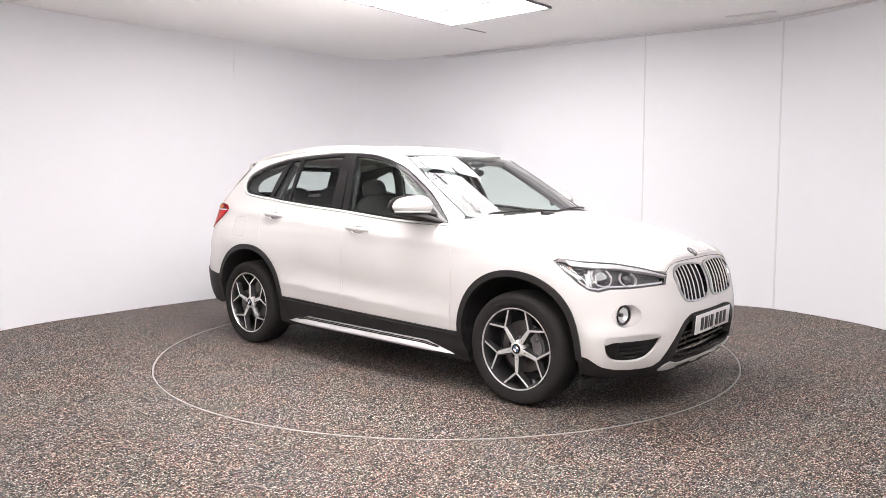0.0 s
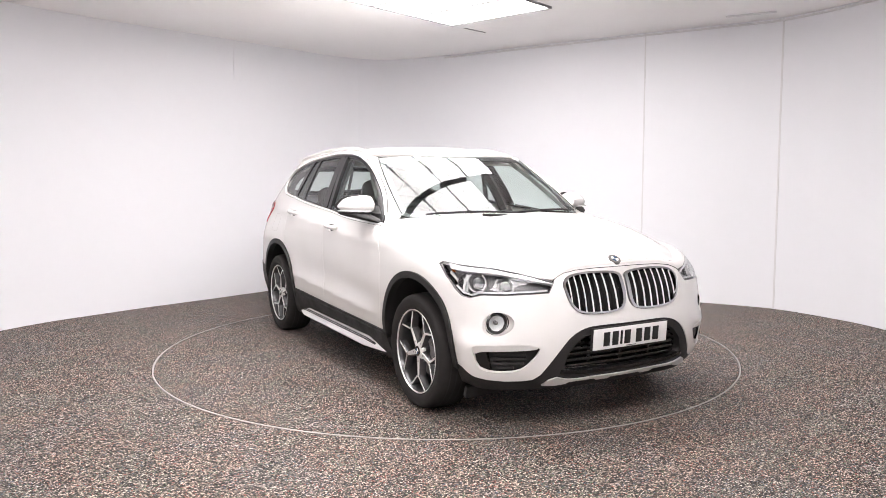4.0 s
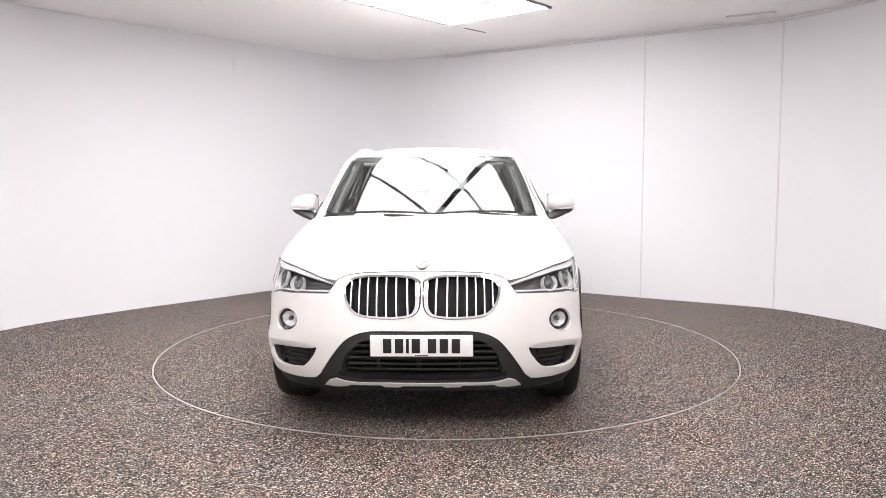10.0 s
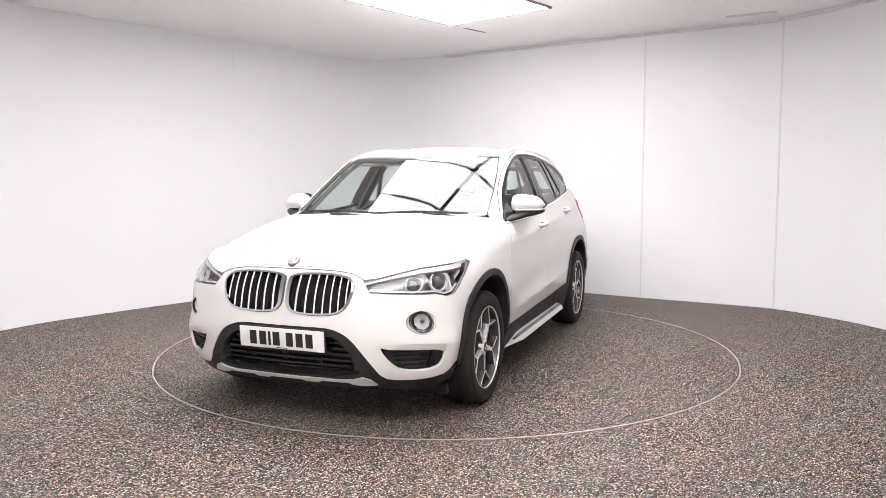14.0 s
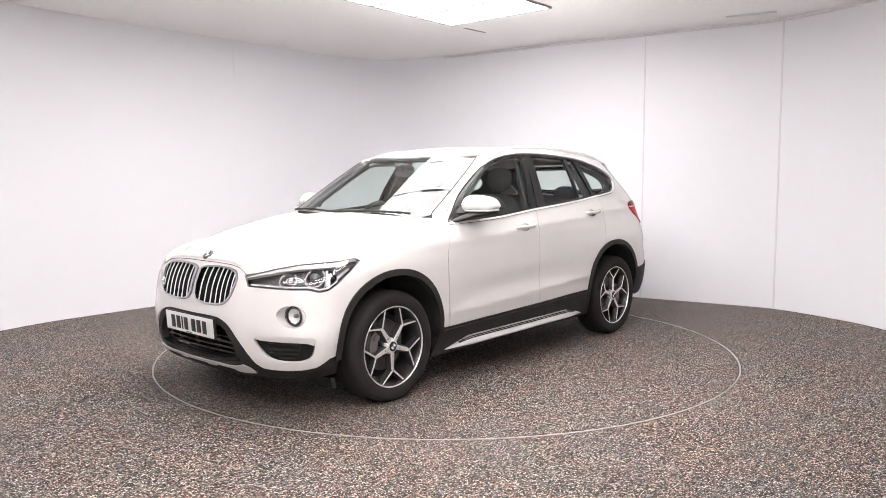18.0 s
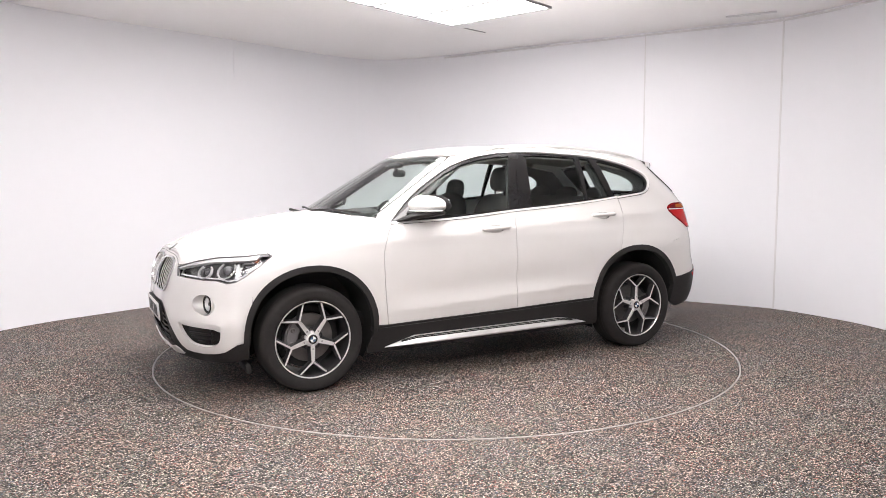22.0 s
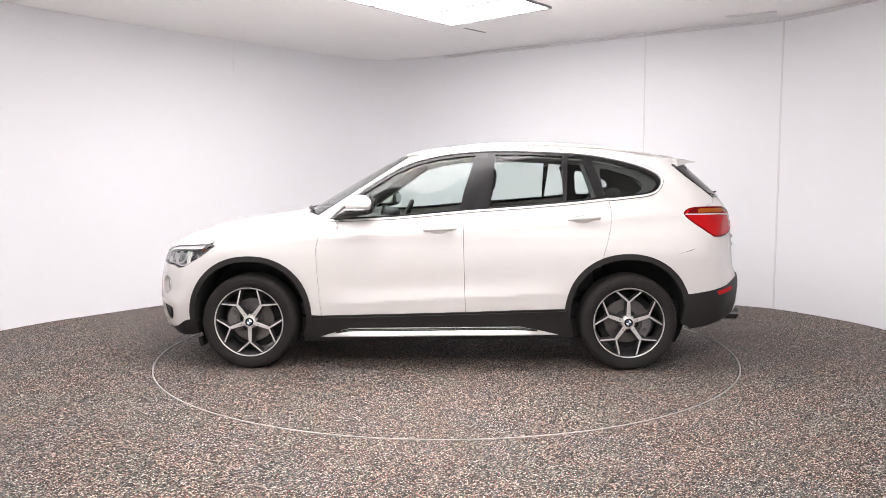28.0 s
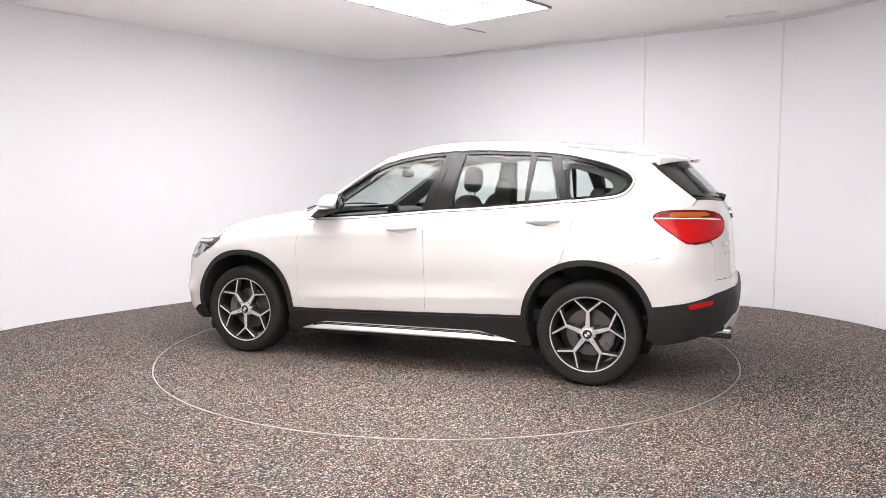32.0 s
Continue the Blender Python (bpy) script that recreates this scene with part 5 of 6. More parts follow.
def shrink_line(line, d):
    out = []
    for i, p in enumerate(line):
        a, b = line[max(i - 1, 0)], line[min(i + 1, len(line) - 1)]
        t = Vector((b[0] - a[0], b[1] - a[1])).normalized()
        out.append((p[0] + t.y * d, p[1] - t.x * d))
    return out


windows()


# ---------------------------------------------------------------- mirrors, handles, rails, wipers
def superell(bm, c, r, n=2.6, segs=20, rings=12, m=None, mat=0):
    """A rounded block."""
    def s(v, p):
        return math.copysign(abs(v) ** p, v)
    rows = []
    for j in range(rings + 1):
        b = -math.pi / 2 + math.pi * j / rings
        row = []
        for i in range(segs):
            a = 2 * math.pi * i / segs
            p = Vector((r[0] * s(math.cos(b), 2 / n) * s(math.cos(a), 2 / n), r[1] * s(math.cos(b), 2 / n) * s(math.sin(a), 2 / n), r[2] * s(math.sin(b), 2 / n)))
            if m is not None:
                p = m @ p
            row.append(bm.verts.new(p + Vector(c)))
        rows.append(row)
    for r0, r1 in zip(rows, rows[1:]):
        for i in range(segs):
            bm.faces.new((r0[i], r0[(i + 1) % segs], r1[(i + 1) % segs], r1[i])).material_index = mat
    bmesh.ops.remove_doubles(bm, verts=bm.verts[:], dist=1e-5)


def mirror_shell(sg, k0, k1, x_shift):
    """Rows of the mirror housing from its root (0) to its tip (1): a rounded block, fuller at the root."""
    bm = bmesh.new()
    rows = []
    N = 28
    for k in range(11):
        t = k / 10
        y = 0.835 + 0.192 * t
        e = max(0.03, (1 - abs(2 * t - 0.9) ** 5.0 * (1.0 if t > 0.45 else 0.5))) ** 0.5
        ztop, zbot = 1.236 - 0.033 * t ** 2.5, 1.115 + 0.004 * t
        zc, hz = (ztop + zbot) / 2, (ztop - zbot) / 2 * e
        xb, xfz = 0.470 - 0.050 * t, 0.655 - 0.085 * t ** 1.6
        row = []
        for i in range(N):
            a = 2 * math.pi * i / N
            cx, cz = math.cos(a), math.sin(a)
            px = math.copysign(abs(cx) ** 0.78, cx)
            pz = math.copysign(abs(cz) ** 0.72, cz)
            hx = (xfz - xb) / 2 * (0.35 + 0.65 * e)
            x = (xb + xfz) / 2 + hx * px - 0.035 * max(0, pz) * max(0, px)
            x = xb + (x - xb) * (k1 - k0) + (xfz - xb) * k0 + x_shift
            row.append(bm.verts.new((x, sg * y, zc + hz * pz)))
        rows.append(row)
    for r0, r1 in zip(rows, rows[1:]):
        for i in range(N):
            bm.faces.new((r0[i], r0[(i + 1) % N], r1[(i + 1) % N], r1[i]))
    bm.faces.new(rows[0])
    bm.faces.new(rows[-1])
    bmesh.ops.recalc_face_normals(bm, faces=bm.faces[:])
    return bm


def mirrors():
    for sg in (1, -1):
        h = part("door_mirror", mirror_shell(sg, 0.035, 1.0, 0.0), P_WHITE, CAR, "white door mirror with black base")
        part("mirror_frame", mirror_shell(sg, 0.0, 0.075, -0.004), P_PLASTIC, h)
        bm = bmesh.new()
        pts = [(0.715, sg * 0.815, 1.062), (0.66, sg * 0.86, 1.082), (0.60, sg * 0.905, 1.102), (0.52, sg * 0.955, 1.112), (0.455, sg * 1.0, 1.120)]
        tube(bm, catmull(pts, 3), [0.012, 0.014, 0.017, 0.020, 0.022, 0.024, 0.024, 0.024, 0.023, 0.021, 0.019, 0.016, 0.012], 12, flat=2.5)
        part("mirror_base", bm, P_PLASTIC, h)
        bm = bmesh.new()
        superell(bm, (0.437, sg * 0.925, 1.172), (0.006, 0.083, 0.043), 3.0, m=Matrix.Rotation(radians(14.5 * sg), 3, "Z"))
        part("mirror_glass", bm, P_MIRROR, h, "mirror glass")
        bm = bmesh.new()
        tube(bm, [(0.650, sg * 0.865, 1.131), (0.632, sg * 0.93, 1.131), (0.605, sg * 0.985, 1.132), (0.55, sg * 1.020, 1.133), (0.49, sg * 1.029, 1.134)], 0.0055, 8)
        part("indicator_line", bm, P_REFLECT, h)
        # triangle that carries the mirror
        panel("mirror_sail", [(0.755, 1.066), (0.59, 1.077), (0.59, 1.182), (0.635, 1.150), (0.705, 1.098)], side_fn, P_GLOSS, CAR, step=0.02, rim=0.02, offset=0.002, mirror=sg < 0)


def handles():
    for sg, mi in ((1, False), (-1, True)):
        for (x0, z0), door in (((-0.02, 0.995), D_FRONT[mi]), ((-1.02, 1.064), D_REAR[mi])):
            y = side_y(x0, z0)
            bm = bmesh.new()
            pts = [(x0 + 0.112, sg * (y - 0.004), z0 - 0.006), (x0 + 0.085, sg * (y + 0.018), z0 - 0.002), (x0 + 0.03, sg * (y + 0.030), z0 + 0.001),
                   (x0 - 0.04, sg * (y + 0.028), z0 + 0.004), (x0 - 0.085, sg * (y + 0.018), z0 + 0.006), (x0 - 0.112, sg * (y - 0.004), z0 + 0.006)]
            tube(bm, catmull(pts, 3), 0.0145, 10, flat=0.75)
            h = part("door_handle", bm, P_WHITE, door)
            bm = bmesh.new()
            superell(bm, (x0 + 0.01, sg * (side_y(x0, z0 - 0.006) - 0.030), z0 - 0.006), (0.082, 0.012, 0.034), 2.2)
            part("handle_recess", bm, P_WHITE, h)
            bm = bmesh.new()
            tube(bm, [(px, py, pz - 0.013) for px, py, pz in pts[1:-1]], 0.0045, 8)
            part("handle_strip", bm, P_SATIN, h)
    # fuel flap on the right
    border("fuel_flap", catmull([(-1.40, 1.02), (-1.40, 0.90), (-1.42, 0.885), (-1.55, 0.885), (-1.57, 0.90), (-1.56, 1.02), (-1.545, 1.035), (-1.42, 1.035)], 3, True), 0.0018, side_fn, P_LINER, CAR, offset=0.0012, rim=0.003, mirror=True)


def rails_wipers():
    for sg in (1, -1):
        bm = bmesh.new()
        pts = []
        for x, lift in ((0.10, -0.012), (0.03, 0.000), (-0.12, 0.014), (-0.3, 0.022), (-0.6, 0.025), (-0.9, 0.025), (-1.2, 0.023), (-1.4, 0.019), (-1.54, 0.006), (-1.63, -0.010)):
            y = roof_edge(x)[0] - 0.028
            pts.append((x, sg * y, roof_z(x, y) + lift))
        tube(bm, catmull(pts, 4), 0.0135, 10, flat=1.15)
        part("roof_rail", bm, P_SATIN, CAR, "satin silver roof rail")
        bm = bmesh.new()
        pts = [(x, sg * (roof_edge(x)[0] - 0.001), roof_edge(x)[1] + 0.002) for x in (0.10, 0.0, -0.2, -0.5, -0.8, -1.1, -1.4, -1.6, -1.69)]
        tube(bm, pts, 0.004, 6)
        part("roof_ditch", bm, P_WHITE, CAR)
    # front wipers
    for y0, y1 in ((0.62, 0.02), (0.02, -0.60)):
        bm = bmesh.new()
        pts = []
        for k in range(7):
            y = y0 + (y1 - y0) * k / 6
            z = 1.104 + 0.012 * math.sin(math.pi * k / 6)
            pts.append(screen_pt(y, z) + Vector((0.018, 0, 0.012)))
        tube(bm, pts, 0.007, 8)
        w = part("wiper", bm, P_PLASTIC, CAR, "black windscreen wiper")
        bm = bmesh.new()
        q = screen_pt(y0, 1.085) + Vector((0.02, 0, -0.004))
        tube(bm, [q, q + Vector((0.01, (y1 - y0) * 0.2, 0.02)), q + Vector((0.035, (y1 - y0) * 0.5, 0.032))], 0.010, 8)
        part("wiper_arm", bm, P_PLASTIC, w)
    # shark-fin aerial
    bm = bmesh.new()
    superell(bm, (-1.50, 0, 1.555), (0.085, 0.018, 0.030), 2.0)
    part("roof_aerial", bm, P_WHITE, CAR, "white shark-fin aerial")


mirrors()
handles()
rails_wipers()


# ---------------------------------------------------------------- wheels
def spoke_prism(bm, poly, y0, y1, chamfer=0.002, flare=0.008):
    """A flat bar with a bright face, dark flanks and chamfered edge."""
    inner = shrink(poly, chamfer)
    a = [bm.verts.new((x, y0, z)) for x, z in inner]
    b = [bm.verts.new((x, y0 - chamfer, z)) for x, z in poly]
    c = [bm.verts.new((x, y1, z)) for x, z in shrink(poly, -flare)]
    n = len(poly)
    f = bm.faces.new(a)
    f.material_index = 0
    for i in range(n):
        j = (i + 1) % n
        bm.faces.new((a[i], a[j], b[j], b[i])).material_index = 0
        bm.faces.new((b[i], b[j], c[j], c[i])).material_index = 1
    bmesh.ops.recalc_face_normals(bm, faces=bm.faces[:])


def bar2(p, q, w0, w1):
    d = Vector((q[0] - p[0], q[1] - p[1])).normalized()
    n = Vector((-d.y, d.x))
    return [(p[0] + n.x * w0, p[1] + n.y * w0), (p[0] - n.x * w0, p[1] - n.y * w0), (q[0] - n.x * w1, q[1] - n.y * w1), (q[0] + n.x * w1, q[1] + n.y * w1)]


def wheel_model():
    """A wheel whose outer face looks along +y, its middle at the origin of the face plane."""
    bm = bmesh.new()
    lathe(bm, [(0.2470, 0.003), (0.2450, 0.006), (0.2410, 0.005), (0.2385, -0.001), (0.232, -0.013), (0.228, -0.03), (0.220, -0.08), (0.215, -0.14), (0.225, -0.20), (0.24, -0.21)], 72)
    bmesh.ops.recalc_face_normals(bm, faces=bm.faces[:])
    for f in bm.faces:
        f.material_index = 0 if f.calc_center_median().y > -0.002 else 1
    w = mesh_ob("wheel", bm, [P_MACHINED, P_ALLOYGREY])
    # tyre
    bm = bmesh.new()
    prof = [(0.244, -0.200), (0.262, -0.214), (0.290, -0.219), (0.315, -0.212), (0.330, -0.198), (0.3365, -0.178), (0.338, -0.15), (0.338, -0.06), (0.3365, -0.026), (0.330, -0.006),
            (0.318, 0.008), (0.305, 0.014), (0.300, 0.0135), (0.285, 0.015), (0.268, 0.012), (0.256, 0.008), (0.2465, 0.001)]
    lathe(bm, prof, 72)
    bmesh.ops.recalc_face_normals(bm, faces=bm.faces[:])
    ty = part("tyre", bm, P_RUBBER, w, "black rubber tyre")
    bm = bmesh.new()
    for y in (-0.045, -0.085, -0.125, -0.165):
        lathe(bm, [(0.3384, y - 0.004), (0.3389, y), (0.3384, y + 0.004)], 72)
    part("tread_groove", bm, P_DARK, ty)
    # five forked spokes
    for k in range(5):
        a = radians(90 + 72 * k)

        def at(r, da):
            return (r * math.cos(a + radians(da)), r * math.sin(a + radians(da)))
        bm = bmesh.new()
        spoke_prism(bm, bar2(at(0.020, 0), at(0.154, 0), 0.0165, 0.0105), -0.014, -0.055, 0.002, 0.011)
        for s in (-1, 1):
            spoke_prism(bm, bar2(at(0.148, s * 1.5), at(0.2432, s * 22.5), 0.0062, 0.0054), -0.0095, -0.050, 0.0015, 0.008)
        sp = part("spoke", bm, P_MACHINED, w)
        sp.data.materials.append(P_ALLOYGREY)
    bm = bmesh.new()
    lathe(bm, [(0.052, -0.06), (0.050, -0.026), (0.044, -0.018), (0.036, -0.0135), (0.033, -0.011), (0.030, -0.010)], 40)
    bmesh.ops.recalc_face_normals(bm, faces=bm.faces[:])
    part("hub", bm, P_MACHINED, w)
    bm = bmesh.new()
    lathe(bm, [(0.031, -0.012), (0.029, -0.008), (0.022, -0.007), (0.0001, -0.0065)], 32)
    mesh_ob("hub_cap", bm, [P_GLOSS], w)
    for k in range(4):
        bm = bmesh.new()
        vs = [bm.verts.new((0, -0.0058, 0))] + [bm.verts.new((0.0185 * math.cos(radians(90 * k - 9 * i)), -0.0058, 0.0185 * math.sin(radians(90 * k - 9 * i)))) for i in range(11)]
        bm.faces.new(vs)
        part("cap_quarter", bm, P_BLUE if k % 2 else P_WHITE_ENAMEL, w)
    for k in range(5):
        a = radians(90 + 72 * k)
        bm = bmesh.new()
        lathe(bm, [(0.0001, -0.0165), (0.0032, -0.0165), (0.0038, -0.0145), (0.0052, -0.0138), (0.0056, -0.017)], 10)
        o = part("spoke_hole", bm, P_ALLOYGREY, w)
        o.matrix_basis = pose(0.062 * math.cos(a), 0.0012, 0.062 * math.sin(a))
        a += radians(36)
        bm = bmesh.new()
        lathe(bm, [(0.019, -0.10), (0.019, -0.036), (0.0155, -0.032), (0.0135, -0.036), (0.0130, -0.055)], 20)
        o = part("bolt_well", bm, P_ALLOYGREY, w)
        o.matrix_basis = pose(0.056 * math.cos(a), 0, 0.056 * math.sin(a))
        bm = bmesh.new()
        lathe(bm, [(0.0001, -0.040), (0.007, -0.040), (0.0095, -0.044), (0.0095, -0.06)], 6)
        o = part("wheel_bolt", bm, P_STEEL, w)
        o.matrix_basis = pose(0.056 * math.cos(a), 0, 0.056 * math.sin(a))
    bm = bmesh.new()
    lathe(bm, [(0.06, -0.075), (0.075, -0.085), (0.08, -0.095), (0.155, -0.095), (0.157, -0.10), (0.157, -0.12), (0.08, -0.12)], 48)
    bmesh.ops.recalc_face_normals(bm, faces=bm.faces[:])
    part("brake_disc", bm, P_STEEL, w)
    bm = bmesh.new()
    lathe(bm, [(0.20, -0.13), (0.0001, -0.13)], 40)
    part("wheel_back", bm, P_DARK, w)
    return w


def wheels():
    w = wheel_model()
    spots = ((1.335, 1, 180.0), (-1.335, 1, 0.0), (1.335, -1, 180.0), (-1.335, -1, 0.0))
    first = True
    for x, sg, turn in spots:
        m = Matrix.Translation((x, sg * 0.890, 0.338)) @ (Matrix.Rotation(math.pi, 4, "Z") if sg < 0 else Matrix.Identity(4)) @ Matrix.Rotation(radians(turn), 4, "Y")
        if first:
            w.matrix_basis = m
            o = w
            first = False
        else:
            o = copy_thing(w, m)
        o.parent = CAR
        tagged(o, "five-spoke alloy wheel with black tyre")
    # small air deflectors ahead of the front wheels
    for sg in (1, -1):
        bm = bmesh.new()
        add_box(bm, 0, 0, 0, 0.03, 0.24, 0.07, 0.01)
        o = part("air_deflector", bm, P_PLASTIC, CAR)
        o.matrix_basis = pose(1.72, sg * 0.66, 0.175, 0, 18, 0)
    # calipers ahead of the hubs, behind the spokes
    for x in (1.335, -1.335):
        for sg in (1, -1):
            bm = bmesh.new()
            arc = [radians(a) for a in range(-34, 35, 17)]
            for y0, y1, r0, r1 in ((0.770, 0.832, 0.085, 0.170), (0.832, 0.848, 0.100, 0.160)):
                lo = [[bm.verts.new((r * math.cos(a), sg * y, r * math.sin(a))) for a in arc] for r, y in ((r0, y0), (r0, y1), (r1, y1), (r1, y0))]
                for j in range(4):
                    for i in range(len(arc) - 1):
                        bm.faces.new((lo[j][i], lo[j][i + 1], lo[(j + 1) % 4][i + 1], lo[(j + 1) % 4][i]))
                for i in (0, len(arc) - 1):
                    bm.faces.new([lo[j][i] for j in range(4)])
            bmesh.ops.recalc_face_normals(bm, faces=bm.faces[:])
            o = part("brake_caliper", bm, P_CALIPER, CAR, "grey brake caliper")
            o.matrix_basis = pose(x, 0, 0.338, 0, 172 if x < 0 else -8, 0)
            for z in (-0.045, 0.045):
                bm = bmesh.new()
                lathe(bm, [(0.017, -0.02), (0.017, 0.004), (0.012, 0.008), (0.0001, 0.006)], 16)
                b = part("caliper_boss", bm, P_STEEL, o)
                b.matrix_basis = pose(0.125, sg * 0.848, z, 0, 0, 0 if sg > 0 else 180)


wheels()


# ---------------------------------------------------------------- cabin and underbody
def seat(x, y, w, name="seat"):
    bm = bmesh.new()
    superell(bm, (x + 0.05, y, 0.60), (0.27, w / 2, 0.10), 3.2)
    s = part(name, bm, P_CLOTH, CAR, "dark cloth seat")
    bm = bmesh.new()
    superell(bm, (0, 0, 0), (0.085, w / 2, 0.33), 3.2)
    o = part("backrest", bm, P_CLOTH, s)
    o.matrix_basis = pose(x - 0.27, y, 0.90, 0, -14, 0)
    return s


def headrest(s, x, y, z, w=0.26):
    bm = bmesh.new()
    superell(bm, (0, 0, 0), (0.055, w / 2, 0.095), 2.8)
    o = part("headrest", bm, P_CLOTH, s)
    o.matrix_basis = pose(x, y, z, 0, -8, 0)
    for dy in (-0.06, 0.06):
        bm = bmesh.new()
        tube(bm, [(x + 0.02, y + dy, z - 0.19), (x + 0.008, y + dy, z - 0.06)], 0.006, 8)
        part("headrest_post", bm, P_CHROME, s)


def cabin():
    # floor and lower tub
    bm = bmesh.new()
    add_box(bm, -0.2, 0, 0.40, 3.1, 1.36, 0.10, 0.02)
    add_box(bm, -0.05, 0, 0.26, 3.3, 1.30, 0.16, 0.03)
    add_box(bm, -0.05, 0, 0.33, 1.72, 1.62, 0.20, 0.03)
    part("floor_pan", bm, P_DARK, CAR, "black underbody")
    # engine bay filler and bulkhead, luggage side walls
    bm = bmesh.new()
    add_box(bm, 1.35, 0, 0.55, 1.1, 0.95, 0.5, 0.05)
    part("engine_block", bm, P_DARK, CAR)
    for sg in (1, -1):
        bm = bmesh.new()
        add_box(bm, -0.05, sg * 0.80, 0.68, 1.64, 0.03, 0.66, 0.012)
        part("door_lining", bm, P_DASH, CAR)
        bm = bmesh.new()
        add_box(bm, -1.58, sg * 0.64, 0.95, 0.60, 0.03, 0.40, 0.012)
        part("boot_lining", bm, P_DASH, CAR)
    bm = bmesh.new()
    add_box(bm, -1.55, 0, 0.99, 0.72, 1.24, 0.02, 0.006)
    part("luggage_cover", bm, P_DASH, CAR)
    # dashboard
    bm = bmesh.new()
    superell(bm, (0.66, 0, 0.93), (0.30, 0.74, 0.135), 3.4, 24, 12)
    d = part("dashboard", bm, P_DASH, CAR, "dark soft dashboard")
    bm = bmesh.new()
    superell(bm, (0.50, -0.36, 1.055), (0.13, 0.19, 0.055), 2.6)
    part("instrument_hood", bm, P_DASH, d)
    bm = bmesh.new()
    add_box(bm, 0, 0, 0, 0.015, 0.20, 0.09, 0.006)
    o = part("screen", bm, P_GLOSS, d)
    o.matrix_basis = pose(0.47, 0.0, 1.09, 0, -12, 0)
    # steering wheel on the right
    bm = bmesh.new()
    n = 40
    ring = [(0, 0.185 * math.cos(2 * math.pi * i / n), 0.185 * math.sin(2 * math.pi * i / n)) for i in range(n)]
    tube(bm, ring, 0.016, 10, closed=True)
    for a in (0, 180, 270):
        tube(bm, [(0.01, 0, 0), (0.004, 0.17 * math.cos(radians(a)), 0.17 * math.sin(radians(a)))], 0.016, 8)
    superell(bm, (0.012, 0, 0), (0.03, 0.075, 0.06), 2.5)
    o = part("steering_wheel", bm, P_DASH, CAR, "dark steering wheel")
    o.matrix_basis = pose(0.34, -0.36, 0.985, 0, -24, 0)
    bm = bmesh.new()
    tube(bm, [(0.34, -0.36, 0.985), (0.55, -0.36, 0.90)], 0.03, 10)
    part("steering_column", bm, P_DASH, CAR)
    # seats
    for y in (-0.37, 0.37):
        s = seat(0.0, y, 0.50, "front_seat")
        headrest(s, -0.375, y, 1.335 if y > 0 else 1.245, 0.22)
    bm = bmesh.new()
    superell(bm, (-0.92, 0, 0.60), (0.26, 0.66, 0.11), 4.0)
    s = part("rear_bench", bm, P_CLOTH, CAR, "dark cloth rear bench")
    bm = bmesh.new()
    superell(bm, (0, 0, 0), (0.08, 0.64, 0.30), 4.0)
    o = part("backrest", bm, P_CLOTH, s)
    o.matrix_basis = pose(-1.20, 0, 0.90, 0, -16, 0)
    for y in (-0.40, 0.0, 0.40):
        headrest(s, -1.30, y, 1.178, 0.24)
    # headliner and pillar linings
    half = [(0.28, 0.0), (0.25, 0.3), (0.14, 0.50), (0.0, 0.565), (-0.6, 0.575), (-1.2, 0.565), (-1.65, 0.52), (-1.68, 0.0)]
    plan = half + [(x, -y) for x, y in half[::-1][1:-1]]
    panel("headliner", plan, lambda u, v: Vector((u, v, roof_z(u, v) - 0.045)), P_LINER, CAR, step=0.08, rim=0.01, ref=Vector((-0.7, 0, 2.4)), back=True)
    for mi in (False, True):
        strip("pillar_lining", [(screen_edge(z) - 0.052, z) for z in (1.08, 1.15, 1.23, 1.31, 1.39, 1.46, 1.50)], 0.10, side_fn, P_PILLARGREY, CAR, offset=-0.04, rim=0.02, mirror=mi, step=0.03)
        strip("pillar_lining", [(-0.24, 1.10), (-0.27, 1.25), (-0.31, 1.40), (-0.345, 1.50)], 0.12, side_fn, P_DASH, CAR, offset=-0.055, rim=0.02, mirror=mi, step=0.03)
        strip("pillar_lining", [(-1.15, 1.19), (-1.12, 1.30), (-1.09, 1.40), (-1.06, 1.49)], 0.09, side_fn, P_DASH, CAR, offset=-0.055, rim=0.02, mirror=mi, step=0.03)
        opening = catmull([(-1.195, 1.226), (-1.34, 1.236), (-1.43, 1.265), (-1.455, 1.312), (-1.40, 1.365), (-1.26, 1.412), (-1.165, 1.432), (-1.17, 1.33)], 2, True)
        panel("quarter_lining", [(-1.10, 1.00), (-1.88, 1.00), (-1.86, 1.20), (-1.72, 1.34), (-1.60, 1.43), (-1.30, 1.475), (-1.06, 1.49), (-1.10, 1.25)], side_fn, P_DASH, CAR,
              holes=[opening], offset=-0.045, rim=0.01, step=0.05, mirror=mi, back=True)
        strip("roof_lining", [(x, CANT_CURVE(x) + 0.012) for x in (0.30, 0.15, 0.0, -0.2, -0.5, -0.8, -1.1, -1.35)], 0.075, side_fn, P_LINER, CAR, offset=-0.03, rim=0.012, mirror=mi, step=0.03)
        # belt upright for the front seat
        bm = bmesh.new()
        sg = -1 if mi else 1
        tube(bm, [(-0.29, sg * 0.60, 1.42), (-0.31, sg * 0.66, 1.1), (-0.33, sg * 0.70, 0.7)], 0.012, 6, flat=2.0)
        part("seat_belt", bm, P_DASH, CAR)
    # inside mirror and sensor box
    bm = bmesh.new()
    superell(bm, (0.33, 0, 1.385), (0.02, 0.105, 0.028), 3.0)
    im = part("inside_mirror", bm, P_DASH, CAR, "black inside mirror")
    bm = bmesh.new()
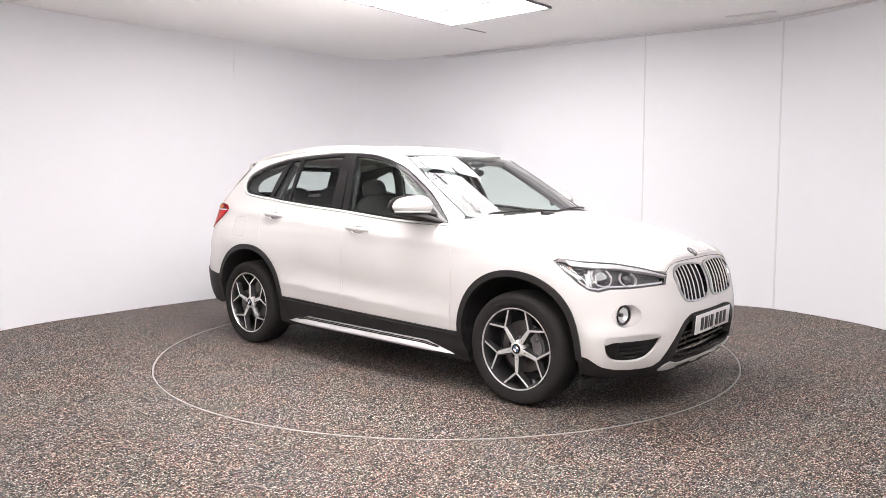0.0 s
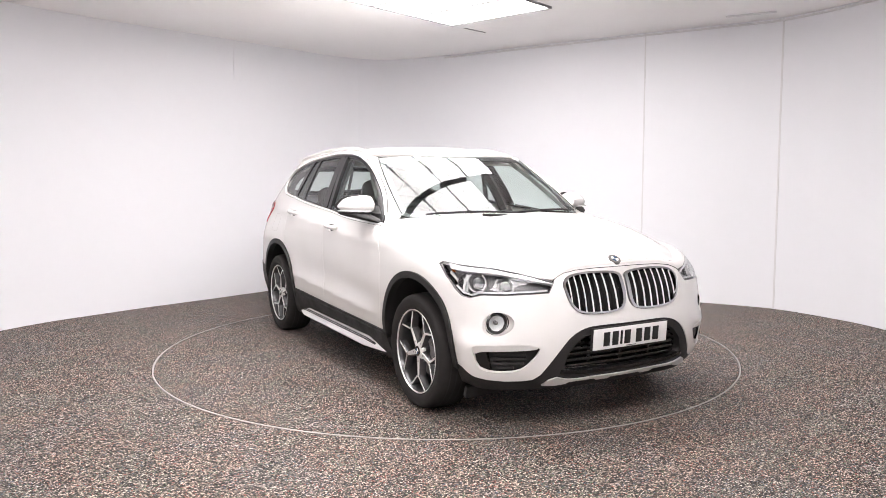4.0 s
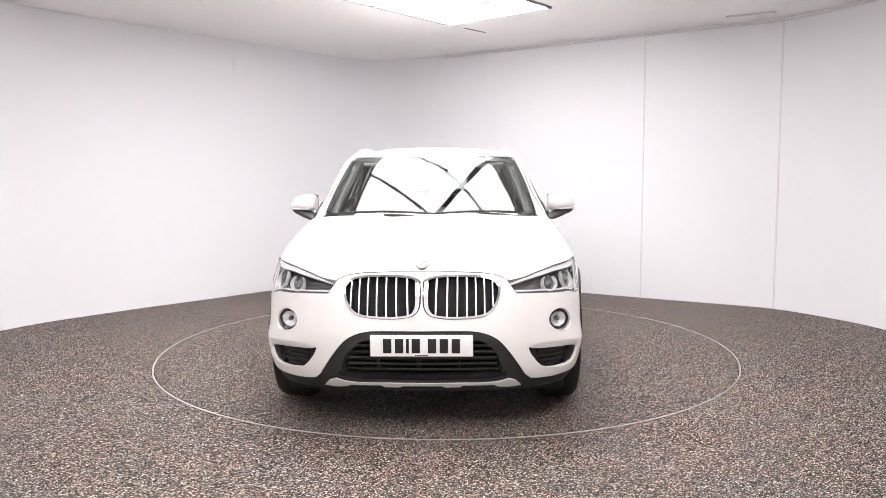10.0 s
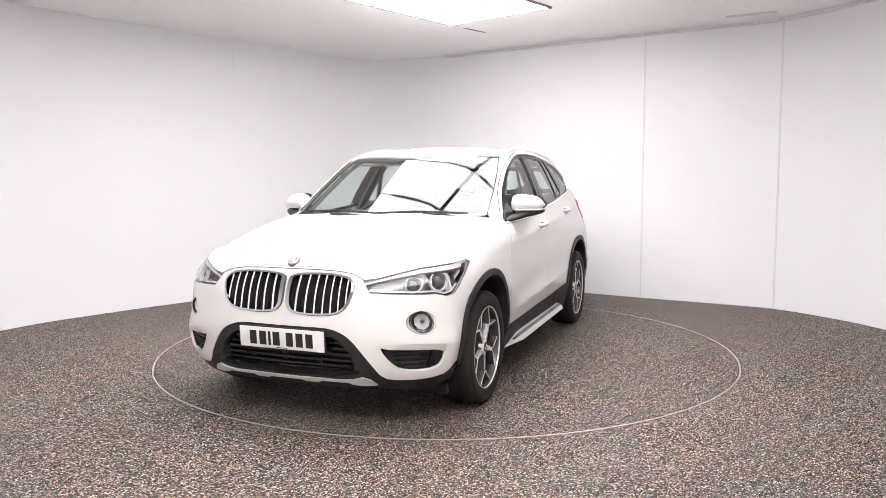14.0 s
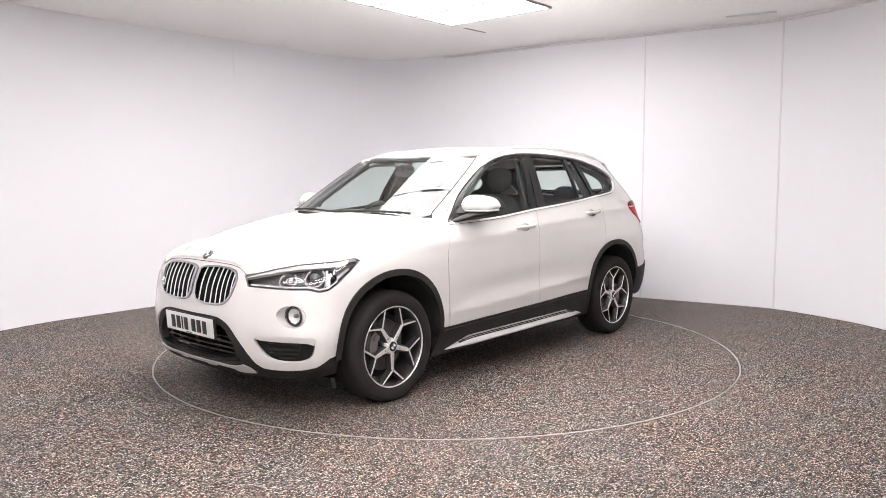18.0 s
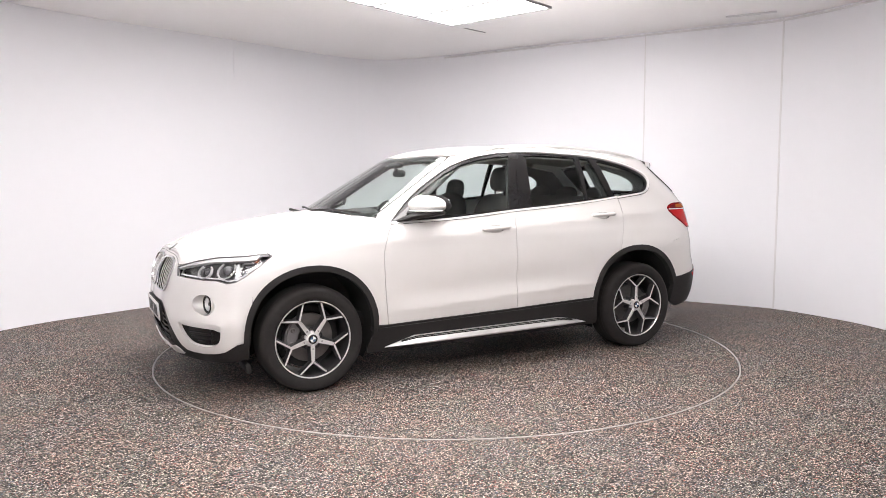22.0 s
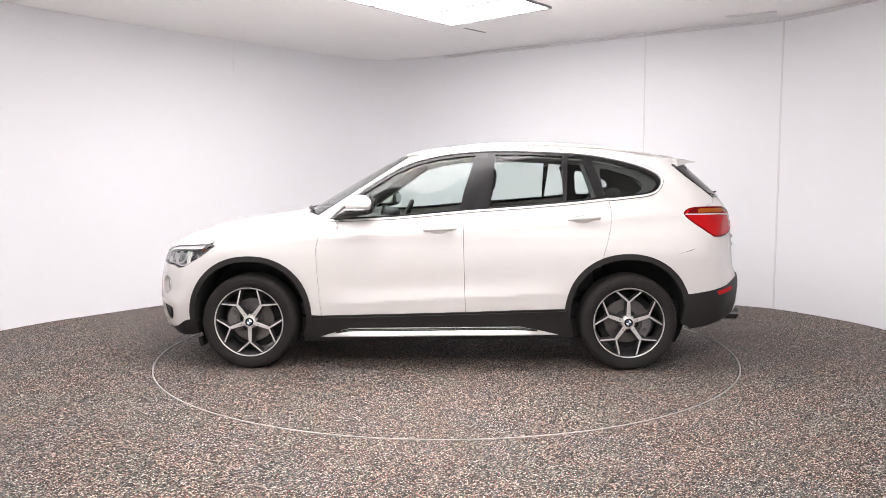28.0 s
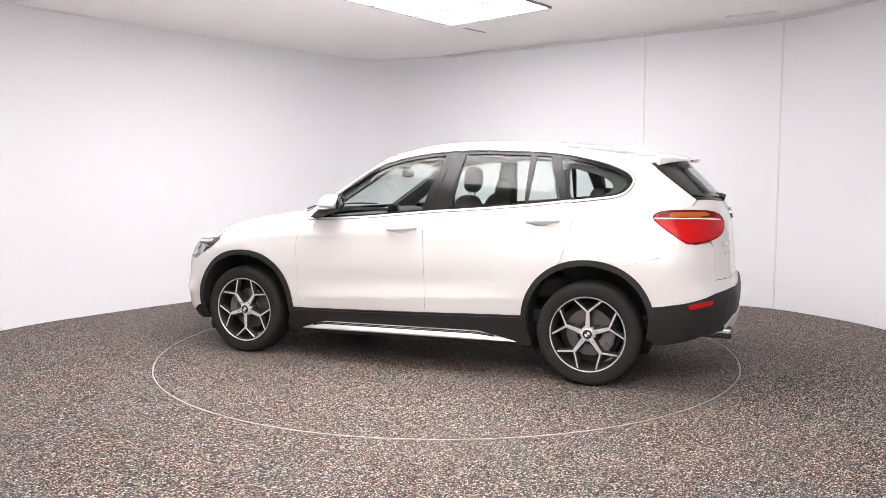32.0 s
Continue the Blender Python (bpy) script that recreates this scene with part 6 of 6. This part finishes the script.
    superell(bm, (0.36, 0, 1.445), (0.055, 0.05, 0.02), 2.6)
    part("sensor_box", bm, P_DASH, im)
    bm = bmesh.new()
    tube(bm, [(0.37, 0, 1.44), (0.34, 0, 1.40)], 0.012, 8)
    part("mirror_stalk", bm, P_DASH, im)
    for y in (-0.36, 0.36):
        bm = bmesh.new()
        add_box(bm, 0, 0, 0, 0.14, 0.34, 0.018, 0.006)
        o = part("sun_visor", bm, P_LINER, CAR)
        o.matrix_basis = pose(0.155, y, 1.475, 0, 22, 0)


cabin()


# ---------------------------------------------------------------- final shaping of nose and tail in plan
def shaped(p):
    """Blunter nose with fuller corners, and rounder corners at the tail."""
    x, y, z = p
    a = abs(y)
    if x > 1.62:
        mid = 1 - 0.85 * sstep(0.17, 0.50, a)
        wide = sstep(1.64, 1.86, x) * sstep(0.42, 0.78, a) * (1 - sstep(0.76, 0.90, z))
        low = sstep(1.74, 1.90, x) * sstep(0.50, 0.78, a) * (1 - sstep(0.46, 0.58, z))
        return Vector((x - 0.050 * mid * sstep(1.80, 2.12, x), y * (1 + 0.050 * wide + 0.040 * low), z))
    if x < -1.74:
        return Vector((x + 0.048 * sstep(0.40, 0.80, a) * sstep(1.76, 2.14, -x) * (1 - 0.6 * sstep(0.85, 1.05, z)), y, z))
    return Vector(p)


def shape_car():
    done = set()
    for ob in list(CAR.children_recursive):
        m = ob.matrix_basis
        if m != Matrix.Identity(4):
            if ob.parent is CAR or ob.parent.matrix_basis == Matrix.Identity(4):
                ob.matrix_basis = Matrix.Translation(shaped(m.translation) - m.translation) @ m
            continue
        up = ob.parent
        if ob.data is None or ob.data.name in done or (up is not CAR and up.matrix_basis != Matrix.Identity(4)):
            continue
        done.add(ob.data.name)
        for v in ob.data.vertices:
            v.co = shaped(v.co)


shape_car()


# ---------------------------------------------------------------- the turn of the table and the car on it
TURN = [(0.0, -40.45), (2.0, -50.5), (6.0, -70.55), (9.0, -85.86), (12.0, -101.22), (14.0, -111.42), (17.0, -126.6), (19.0, -136.7),
        (23.0, -157.0), (26.0, -171.9), (28.0, -181.75), (30.0, -191.65), (32.0, -201.75)]
CAR_AT = Vector((0.036, -0.088, 0.0))


def motions():
    walk(TURNTABLE, [(t, pose(0, 0, 0, 0, 0, a)) for t, a in TURN])
    walk(CAR, [(t, pose(0, 0, 0, 0, 0, a) @ Matrix.Translation(CAR_AT)) for t, a in TURN])


motions()
